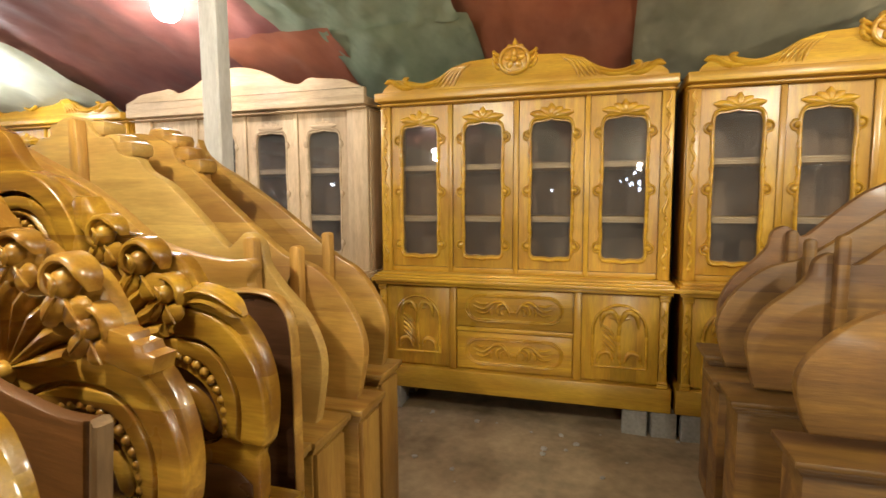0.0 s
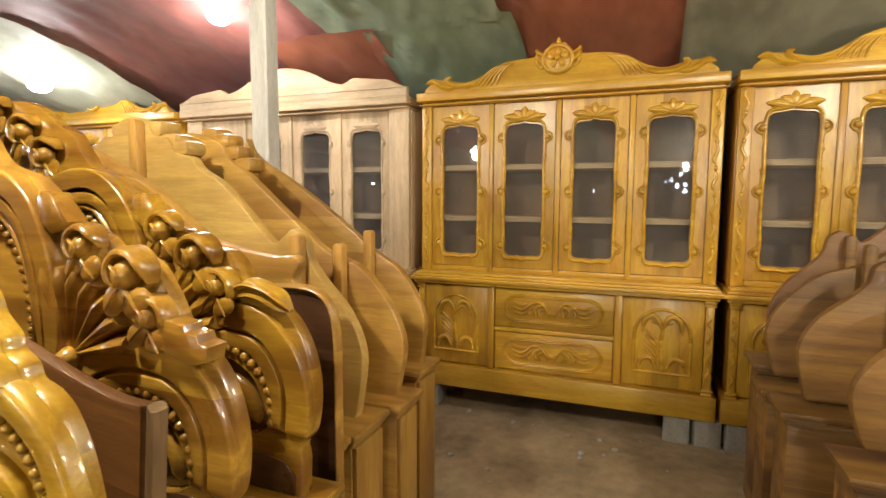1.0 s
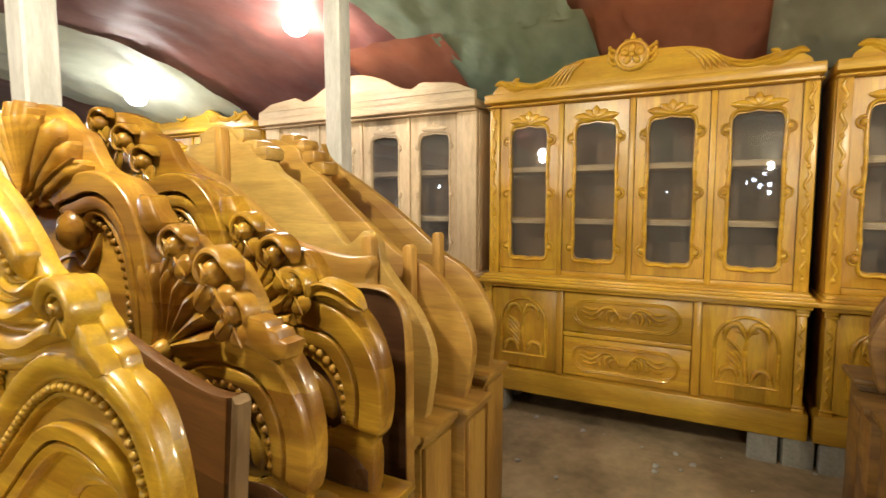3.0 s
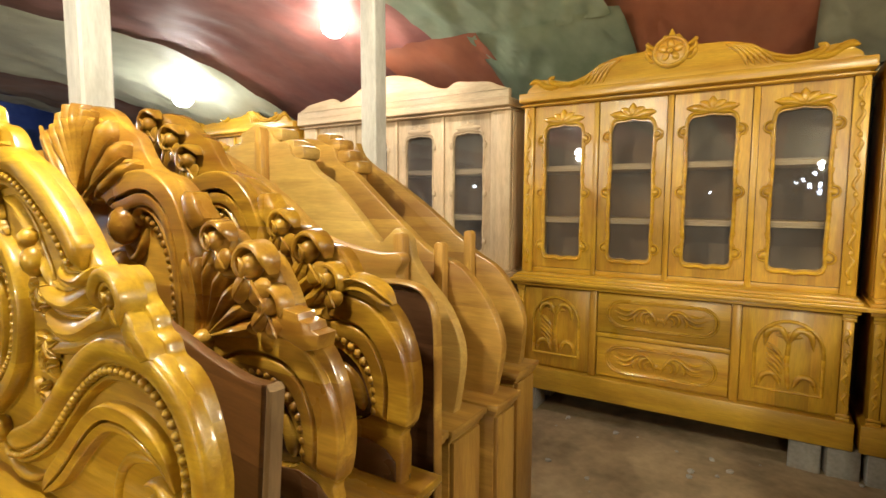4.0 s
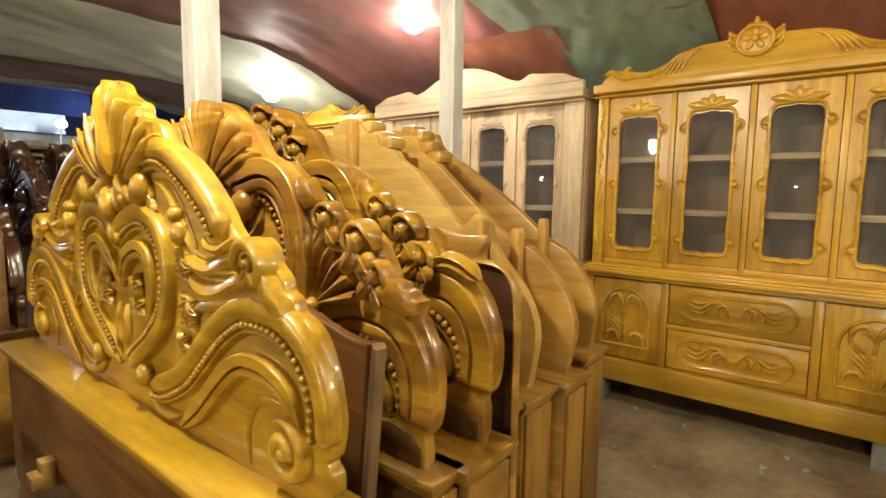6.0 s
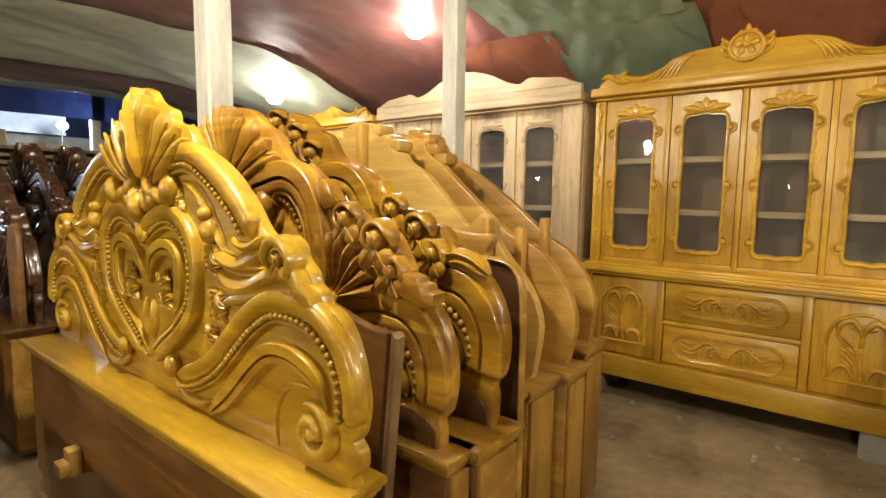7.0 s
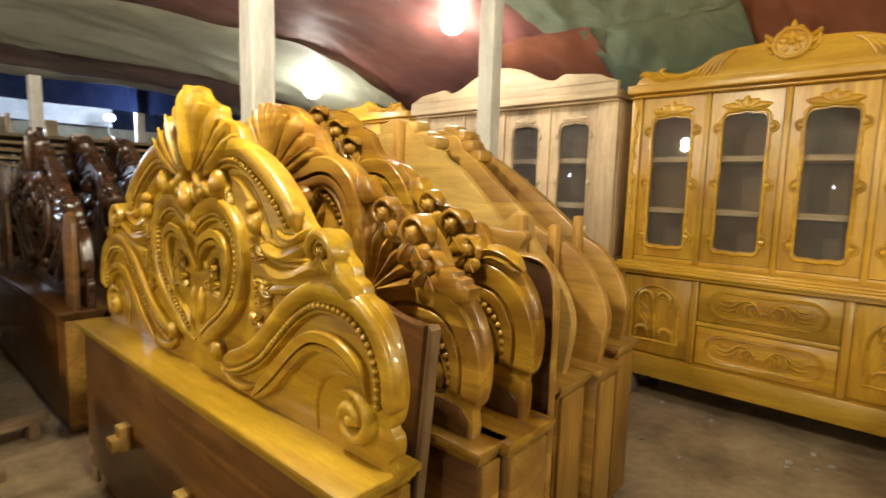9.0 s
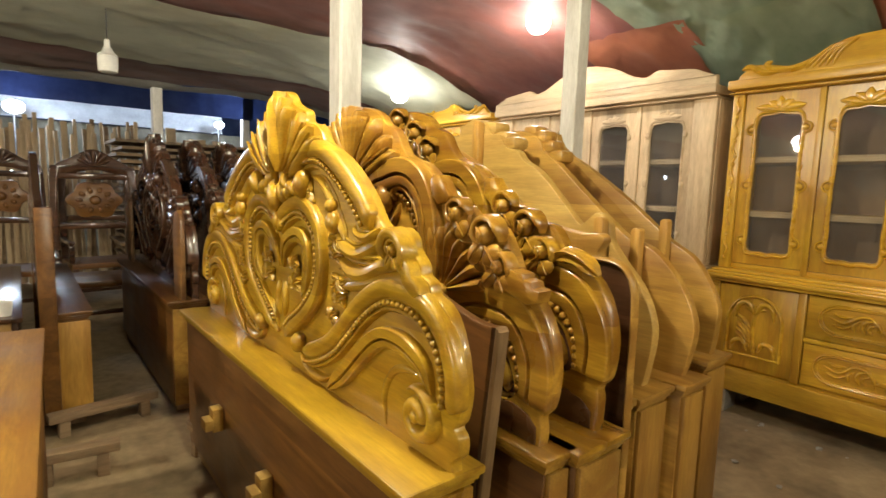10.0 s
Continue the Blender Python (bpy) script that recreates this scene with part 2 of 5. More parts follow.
# outer side first: a wide smooth band, a bead channel and a thin lip; a wide band with one cut line; a veined leaf
BAND = [(1, -0.15), (1, 0.5), (0.93, 0.82), (0.78, 0.98), (0.4, 1.0), (0.05, 0.92), (-0.1, 0.78), (-0.18, 0.52), (-0.62, 0.48), (-0.69, 0.62), (-0.82, 0.66), (-0.96, 0.35), (-1, -0.15)]
LINED = [(1, -0.15), (1, 0.6), (0.985, 0.84), (0.94, 0.96), (0.88, 1.0), (0.84, 1.0), (0.12, 1.0), (0.06, 1.0), (0.02, 0.95), (0.0, 0.86), (-0.03, 0.1), (-0.15, 0.1), (-0.18, 0.8), (-0.21, 0.9), (-0.26, 0.93), (-0.66, 0.86), (-0.74, 0.82), (-0.80, 0.7), (-0.84, 0.2), (-1, -0.15)]
HOOD = [(1, -0.15), (0.96, 0.62), (0.74, 0.92), (0.3, 1.0), (-0.3, 0.97), (-0.75, 0.82), (-0.95, 0.4), (-1, -0.15)]
LEAF = [(1, -0.15), (0.8, 0.45), (0.5, 0.9), (0.2, 0.8), (0, 0.4), (-0.2, 0.8), (-0.5, 0.9), (-0.8, 0.45), (-1, -0.15)]


def beside(curve, d):
    """The curve moved sideways by d."""
    out, n = [], len(curve)
    for i, c in enumerate(curve):
        t = (curve[min(i + 1, n - 1)] - curve[max(i - 1, 0)]).normalized()
        out.append(c + Vector((-t[1], t[0])) * d)
    return out


def sprig(bm, u, z, r, turn, v0, count=5, spread=150, s=1):
    """A small carved acanthus: leaves that curl out from one stem."""
    for k in range(count):
        a = radians(turn - spread / 2 + spread * k / (count - 1))
        e = r * (1.0 - 0.25 * abs(2 * k / (count - 1) - 1))
        b = a + (0.35 if k * 2 >= count else -0.35)
        p = [(u, z), (u + 0.5 * e * math.cos(a), z + 0.5 * e * math.sin(a)), (u + e * math.cos(b), z + e * math.sin(b))]
        ridge(bm, [Vector((s * q[0], q[1])) for q in spline(p, 5)], r * 0.24, r * 0.26, v0 - 0.002 * (k % 2), LEAF, (0.35, 0.45))
    return bm


def ridge(bm, pts, w, h, v0=0.0, prof=ROUND, taper=(0.12, 0.12)):
    """A raised moulding of half-width w and height h that follows a curve on the front (towards -y) of a board."""
    n, rows = len(pts), []
    for i, c in enumerate(pts):
        t = (pts[min(i + 1, n - 1)] - pts[max(i - 1, 0)]).normalized()
        s = i / (n - 1)
        k = min(1.0, 0.12 + s / taper[0] if taper[0] else 1, 0.12 + (1 - s) / taper[1] if taper[1] else 1)
        k = math.sin(k * math.pi / 2)
        rows.append([bm.verts.new((c[0] - t[1] * a * w * k, v0 - h * b * (0.4 + 0.6 * k), c[1] + t[0] * a * w * k)) for a, b in prof])
    for r, q in zip(rows, rows[1:]):
        for j in range(len(prof) - 1):
            bm.faces.new((r[j], r[j + 1], q[j + 1], q[j]))
    bm.faces.new(rows[0]); bm.faces.new(rows[-1])
    return bm


def blob(bm, c, r, tilt=0.0, sub=2):
    """An ellipsoid of radii r at c, turned by tilt degrees in the plane of the board."""
    own = bmesh.new()
    bmesh.ops.create_icosphere(own, subdivisions=sub, radius=1)
    m = Matrix.Translation(c) @ Matrix.Rotation(radians(tilt), 4, "Y") @ Matrix.Diagonal((*r, 1))
    bmesh.ops.transform(own, matrix=m, verts=own.verts[:])
    return join(bm, own)


BEADS = {}


def beads(ob, pts, r, v0, material, step=2.15):
    """Round beads along a curve, each an object on one shared mesh."""
    if (r, material) not in BEADS:
        first = part("bead", blob(bmesh.new(), (0, 0, 0), (r, r, r), 0, 2), material, ob)
        first.location = (pts[0][0], v0, pts[0][1])
        BEADS[r, material] = first.data
    left = 0.0
    for a, b in zip(pts, pts[1:]):
        d, run = (b - a).length, left
        while run < d:
            p = a + (b - a) * (run / d)
            q = new("bead", BEADS[r, material])
            q.parent, q.location = ob, (p[0], v0, p[1])
            run += r * step
        left = run - d


def rosette(bm, u, z, r, v0, turn=0.0):
    """A creased bud deep under a curled hood, over two broad cut petals."""
    blob(bm, (u, v0 - r * 0.30, z + r * 0.10), (r * 0.40, r * 0.42, r * 0.46), turn)
    ridge(bm, spline([(u - r * 0.16, z + r * 0.40), (u + r * 0.10, z + r * 0.12), (u - r * 0.04, z - r * 0.24)], 5), r * 0.07, r * 0.12, v0 - r * 0.66, ROUND, (0.4, 0.4))
    for t, w, d in ((-132, 0.58, 0.34), (-60, 0.60, 0.42)):
        a = radians(turn * 0.25 + t)
        blob(bm, (u + r * 0.86 * math.cos(a), v0 - r * d, z + r * 0.82 * math.sin(a)), (r * w, r * 0.13, r * 0.40), -math.degrees(a) + 90 * (t > -100))
        ridge(bm, spline([(u + r * 0.35 * math.cos(a), z + r * 0.35 * math.sin(a)), (u + r * 1.25 * math.cos(a), z + r * 1.2 * math.sin(a))], 5), r * 0.05, r * 0.10, v0 - r * (d + 0.10), ROUND, (0.3, 0.3))
    curl = [Vector((u + r * (0.76 - 0.0012 * a) * math.cos(radians(turn + a)), z + r * 0.10 + r * (0.76 - 0.0012 * a) * math.sin(radians(turn + a)))) for a in range(-40, 225, 12)]
    ridge(bm, curl, r * 0.16, r * 0.62, v0, HOOD, taper=(0.2, 0.3))
    return bm


def fan(bm, u, z, r0, r1, a0, a1, count, v0, h, droop=0.0):
    """Ribs that spread from one point like a shell."""
    for k in range(count):
        a = radians(a0 + (a1 - a0) * k / (count - 1))
        reach = r1 * (1 - droop * abs(2 * k / (count - 1) - 1) ** 1.2)
        p = [Vector((u + math.cos(a) * r, z + math.sin(a) * r)) for r in np.linspace(r0, reach, 7)]
        rows = []
        for i, c in enumerate(p):
            s = i / 6
            w = (0.006 + (r1 * abs(radians(a1 - a0)) / count * 0.47) * s) * (1 if s < 0.95 else 0.7)
            t = Vector((math.cos(a), math.sin(a)))
            rows.append([bm.verts.new((c[0] - t[1] * q * w, v0 - h * (0.45 + 0.55 * s) * b * (1 if s < 0.95 else 0.75), c[1] + t[0] * q * w)) for q, b in ROUND])
        for r, q in zip(rows, rows[1:]):
            for j in range(8):
                bm.faces.new((r[j], r[j + 1], q[j + 1], q[j]))
        bm.faces.new(rows[0]); bm.faces.new(rows[-1])
    return bm


def slab(outline, v0, v1, round_=0.012, bm=None, holes=(), deep=0.036):
    """A board cut to an outline in (u, z), from v0 (front) to v1, with softened front and back edges."""
    own = bmesh.new()
    n = len(outline)
    area = sum(a[0] * b[1] - b[0] * a[1] for a, b in zip(outline, outline[1:] + outline[:1]))
    sign = 1 if area > 0 else -1
    inner = []
    for i in range(n):
        t = (outline[(i + 1) % n] - outline[i - 1]).normalized()
        inner.append(outline[i] + Vector((-t[1], t[0])) * sign * round_)
    mid = [a * 0.3 + b * 0.7 for a, b in zip(inner, outline)]
    loops = []
    for pts, v in ((inner, v0), (mid, v0 + round_ * 0.35), (outline, v0 + round_), (outline, v1 - round_ * 0.6), (inner, v1)):
        loops.append([own.verts.new((p[0], v, p[1])) for p in pts])
    for a, b in zip(loops, loops[1:]):
        for i in range(n):
            own.faces.new((a[i], a[(i + 1) % n], b[(i + 1) % n], b[i]))
    own.faces.new(loops[-1])
    if not holes:
        own.faces.new(loops[0])
        return join(bm, own)
    edges = [own.edges.get((loops[0][i], loops[0][(i + 1) % n])) for i in range(n)]
    for hole in holes:
        m = len(hole)
        mouth, foot = [[own.verts.new((p[0], v, p[1])) for p in hole] for v in (v0, v0 + deep)]
        for i in range(m):
            own.faces.new((mouth[i], mouth[(i + 1) % m], foot[(i + 1) % m], foot[i]))
        own.faces.new(foot)
        edges += [own.edges.get((mouth[i], mouth[(i + 1) % m])) for i in range(m)]
    bmesh.ops.triangle_fill(own, use_beauty=True, edges=edges)
    return join(bm, own)


def both(half, per=7):
    """A closed outline from its right half, top to bottom."""
    right = spline(half, per)
    left = flip(right)[::-1]
    return [p for p in right] + [p for p in left if abs(p[0]) > 1e-4]

# ---- the large structure ----
def grid(name, x0, x1, y0, y1, nx, ny, fz, material, thick=0.0):
    bm = bmesh.new()
    v = [[bm.verts.new((x0 + (x1 - x0) * i / nx, y0 + (y1 - y0) * j / ny, 0)) for i in range(nx + 1)] for j in range(ny + 1)]
    for row in v:
        for q in row:
            q.co.z = fz(q.co.x, q.co.y)
    for j in range(ny):
        for i in range(nx):
            bm.faces.new((v[j][i], v[j][i + 1], v[j + 1][i + 1], v[j + 1][i]))
    if thick:
        bmesh.ops.solidify(bm, geom=bm.faces[:], thickness=thick)
    return part(name, bm, material)


def ground_z(x, y):
    rise = max(0.0, min(1.0, (y - 1.9) / 1.0))
    return 0.035 * rise * rise * (3 - 2 * rise) + 0.012 * noise.noise((x * 1.3, y * 1.3, 0)) + 0.006 * noise.noise((x * 5, y * 5, 3)) - 0.008


tagged(grid("floor", -16, 7, -15, 5, 184, 160, ground_z, EARTH), "uneven trodden grey-brown earth floor of the stall", "floor", kind="structure")


def roof_z(x, y):
    """The tarpaulin: level over the aisle, falling towards the back and the far side."""
    z = 2.70 - 0.36 * max(0.0, min(1.6, (y - 2.1) / 1.5)) ** 1.5
    z -= 0.085 * max(0.0, -2.2 - x)
    return z


def tarp(name, x0, x1, drop, material, label, seed, y0=-14.5, y1=3.72, hem=lambda s: 0.0):
    """One strip of cloth, sagging between its seams, with folds drawn towards its fixings."""
    def fz(x, y):
        s = (x - x0) / (x1 - x0)
        z = roof_z(x, y) - drop - 0.05 * math.sin(math.pi * s) * (0.6 + 0.4 * math.sin(1.9 * y + seed))
        z += 0.035 * noise.noise((x * 1.6 + seed, y * 0.9, seed)) + 0.008 * noise.noise((x * 6 + y * 2.2, y * 1.6 - x, seed)) - 0.03 * max(0.0, 0.12 - abs(noise.noise((x * 3.3 - y * 1.9, y * 1.5 + x * 1.1, seed + 3)))) / 0.12 * 0.22
        fold = noise.noise((x * 2.6 + y * 1.2, y * 0.7 - x * 0.6, seed + 7))
        crease = (1 - abs(noise.noise((x * 4.5 + y * 2.0 + seed, y * 1.1 - x * 0.8, seed + 11)))) ** 9
        z -= 0.022 * crease * max(0.0, min(1.0, (y - 1.2) / 1.2))
        return z - 0.07 * max(0.0, 0.18 - abs(fold)) - hem(s) * max(0.0, (y - 1.9) / 1.8) ** 2
    ob = grid(name, x0, x1, y0, y1, max(14, int((x1 - x0) * 26)), max(12, int((y1 - y0) * 14)), fz, material, 0.004)
    return tagged(ob, label, "tarpaulin", kind="structure")


tarp("ceiling_grey", -5.8, -5.5, 0.03, GREYC, "grey cloth edge of the tarpaulin ceiling", 1)
tarp("ceiling_maroon", -5.58, -4.62, 0.02, MAROON, "dark maroon cloth strip of the tarpaulin ceiling", 2)
tarp("ceiling_pale", -4.70, -3.30, 0.06, PALEG, "pale green cloth strip of the tarpaulin ceiling", 3, hem=lambda s: 0.14 * s)
tarp("ceiling_red", -3.62, -1.40, 0.0, RED, "faded red cloth strip sagging in the ceiling", 4, hem=lambda s: 0.12 * (1 - s) ** 2)
tarp("ceiling_orange", -1.97, -1.12, 0.05, ORANGE, "orange-red cloth patch hanging behind the green ceiling strip", 5, y0=2.88, y1=3.72, hem=lambda s: 0.04)
tarp("ceiling_green", -1.47, -0.30, 0.045, GREEN, "green cloth strip sagging in the ceiling", 6, y1=2.96)
tarp("ceiling_green_hem", -1.20, -0.24, 0.060, GREEN, "loose green cloth hem drooping over the cabinets", 12, y0=2.90, y1=3.72, hem=lambda s: 0.04 * (1 - s))
tarp("ceiling_orange_wide", -0.40, 0.74, -0.02, ORANGE, "orange-red cloth strip in the ceiling", 7, y1=3.72, hem=lambda s: 0.05 * s)
tarp("ceiling_olive", 0.68, 2.2, 0.05, OLIVE, "olive green cloth strip in the ceiling", 8)
tarp("ceiling_far", 2.12, 7.0, 0.0, GREYC, "grey cloth over the side of the stall", 9)


def hanging(name, m, w, h, material, label, seed):
    """A cloth that hangs as a wall, in the plane of its own x and z."""
    bm = bmesh.new()
    nx, nz = int(w * 7), 16
    v = [[bm.verts.new((w * (i / nx - 0.5), 0.05 * noise.noise((i * 0.35, j * 0.12, seed)) + 0.02 * math.sin(i * 0.9 + seed), h * j / nz)) for i in range(nx + 1)] for j in range(nz + 1)]
    for j in range(nz):
        for i in range(nx):
            bm.faces.new((v[j][i], v[j][i + 1], v[j + 1][i + 1], v[j + 1][i]))
    bmesh.ops.solidify(bm, geom=bm.faces[:], thickness=0.006)
    ob = part(name, bm, material)
    ob.matrix_basis = m
    return tagged(ob, label, "cloth wall", kind="structure")


hanging("wall_north", pose(-0.2, 3.80, -0.02), 13.4, 2.80, WALLC, "dull olive cloth wall hanging behind the cabinets", 1)
hanging("wall_east", pose(6.6, -5.3, -0.02, 0, 0, 90), 18.6, 2.8, WALLC, "dull cloth wall closing the side", 2)
hanging("wall_south", pose(-0.5, -14.3, -0.02), 16.5, 2.8, WALLC, "dull cloth wall behind the aisle", 3)
hanging("wall_blue_sheet", pose(-8.3, 0.0, 2.40, 0, 0, 90), 12.0, 1.5, BLUE, "blue plastic sheet hung over the open side", 4)


def square_post(name, x, y, w, h, label, lean=0.0):
    bm = bmesh.new()
    rows = []
    for j in range(13):
        z = h * j / 12
        k = w / 2 * (1 + 0.05 * noise.noise((x, z * 2.1, y)))
        dx = 0.008 * noise.noise((x * 3, z * 1.1, 4)) + lean * z
        c = 0.16
        rows.append([bm.verts.new((dx + k * a, k * b, z)) for a, b in ((-1 + c, -1), (1 - c, -1), (1, -1 + c), (1, 1 - c), (1 - c, 1), (-1 + c, 1), (-1, 1 - c), (-1, -1 + c))])
    for a, b in zip(rows, rows[1:]):
        for i in range(8):
            bm.faces.new((a[i], a[(i + 1) % 8], b[(i + 1) % 8], b[i]))
    bm.faces.new(rows[0]); bm.faces.new(rows[-1])
    ob = part(name, bm, POST)
    ob.location = (x, y, -0.01)
    return tagged(ob, label, "post", "roof posts")


square_post("roof_post", -2.09, 1.07, 0.136, 2.72, "whitewashed square post holding up the ceiling")
square_post("roof_post", -1.435, 2.24, 0.108, 2.66, "whitewashed square post with tape round it", 0.004)
square_post("roof_post", -5.62, 0.78, 0.10, 2.34, "slim pale post at the stall's edge")
square_post("roof_post", -8.4, 2.6, 0.12, 2.7, "slim grey post in the far yard")

# ---- lamps ----
def bulb(x, y, z, watts, colour=WARM, lit=True):
    top = roof_z(x, y) - 0.03
    ob = thing("hanging_bulb", pose(x, y, z), "round white bulb glowing on a short cable, real or added as fill" if lit else "unlit white bulb hanging on a cable", "light bulb", "bulbs under the ceiling")
    bm = bmesh.new()
    prof = [(0.0, -0.066), (0.03, -0.06), (0.052, -0.042), (0.063, -0.015), (0.062, 0.012), (0.05, 0.036), (0.032, 0.055), (0.02, 0.066), (0.0, 0.068)]
    if not lit:
        prof = [(0.0, -0.07), (0.03, -0.068), (0.044, -0.06), (0.046, -0.03), (0.046, 0.015), (0.044, 0.022), (0.047, 0.026), (0.040, 0.036), (0.026, 0.048), (0.02, 0.066), (0.0, 0.068)]
    rings = [[bm.verts.new((r * math.cos(a * math.tau / 20), r * math.sin(a * math.tau / 20), h)) for a in range(20)] for r, h in [(1.3 * r, 1.2 * h) for r, h in prof[1:-1]]]
    for a, b in zip(rings, rings[1:]):
        for i in range(20):
            bm.faces.new((a[i], a[(i + 1) % 20], b[(i + 1) % 20], b[i]))
    bm.faces.new(rings[0]); bm.faces.new(rings[-1])
    part("globe", bm, BULB if lit else DULL, ob)
    bm = bmesh.new()
    bmesh.ops.create_cone(bm, cap_ends=True, segments=16, radius1=0.021, radius2=0.016, depth=0.06, matrix=Matrix.Translation((0, 0, 0.104)))
    part("socket", bm, DULL, ob, "white plastic socket")
    length = max(0.05, top - z - 0.12)
    bm = bmesh.new()
    bmesh.ops.create_cone(bm, cap_ends=True, segments=8, radius1=0.004, radius2=0.004, depth=length, matrix=Matrix.Translation((0, 0, 0.12 + length / 2)))
    part("cable", bm, CABLE, ob, "thin black cable")
    if lit:
        lamp = bpy.data.lights.new("bulb_light", "POINT")
        lamp.energy, lamp.shadow_soft_size, lamp.color = watts, 0.045, colour
        lo = new("bulb_light", lamp)
        lo.location = (x, y, z - 0.115)


for row in LAMPS:
    bulb(*row)
bulb(-3.60, 0.123, 2.165, 0, lit=False)

# ---- headboards ----
SHELF_Z = 0.75


def base_box(ob, u0, u1, v0, v1, top, material, side, stubs=(), body=None):
    """The storage box under a headboard: body, shelf with stepped moulding, plinth, end panel."""
    if material is DARK:
        material = SHADE
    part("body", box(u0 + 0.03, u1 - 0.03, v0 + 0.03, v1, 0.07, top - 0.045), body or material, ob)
    part("shelf", box(u0, u1, v0, v1 + 0.02, top - 0.022, top, 0.006), material, ob)
    bm = box(u0 + 0.010, u1 - 0.010, v0 + 0.010, v1 + 0.01, top - 0.036, top - 0.0225, 0.004)
    part("moulding", box(u0 + 0.02, u1 - 0.02, v0 + 0.02, v1 + 0.004, top - 0.05, top - 0.0365, 0.004, bm), material, ob)
    part("end_panel", box(u1 - 0.032, u1 - 0.014, v0 + 0.035, v1 - 0.005, 0.05, top - 0.052, 0.004), side, ob, "pale end board")
    part("plinth", box(u0 + 0.06, u1 - 0.06, v0 + 0.05, v1 - 0.02, 0.0, 0.0695, 0.004), TIMBER, ob, "rough timber plinth")
    for u, z in stubs:
        bm = box(u - 0.03, u + 0.03, v0 - 0.015, v0 + 0.029, z - 0.05, z + 0.05, 0.005)
        part("bed_rail_bracket", box(u - 0.02, u + 0.05, v0 - 0.05, v0 - 0.0155, z - 0.03, z + 0.015, 0.004, bm), RAW, ob, "pale wooden bracket")


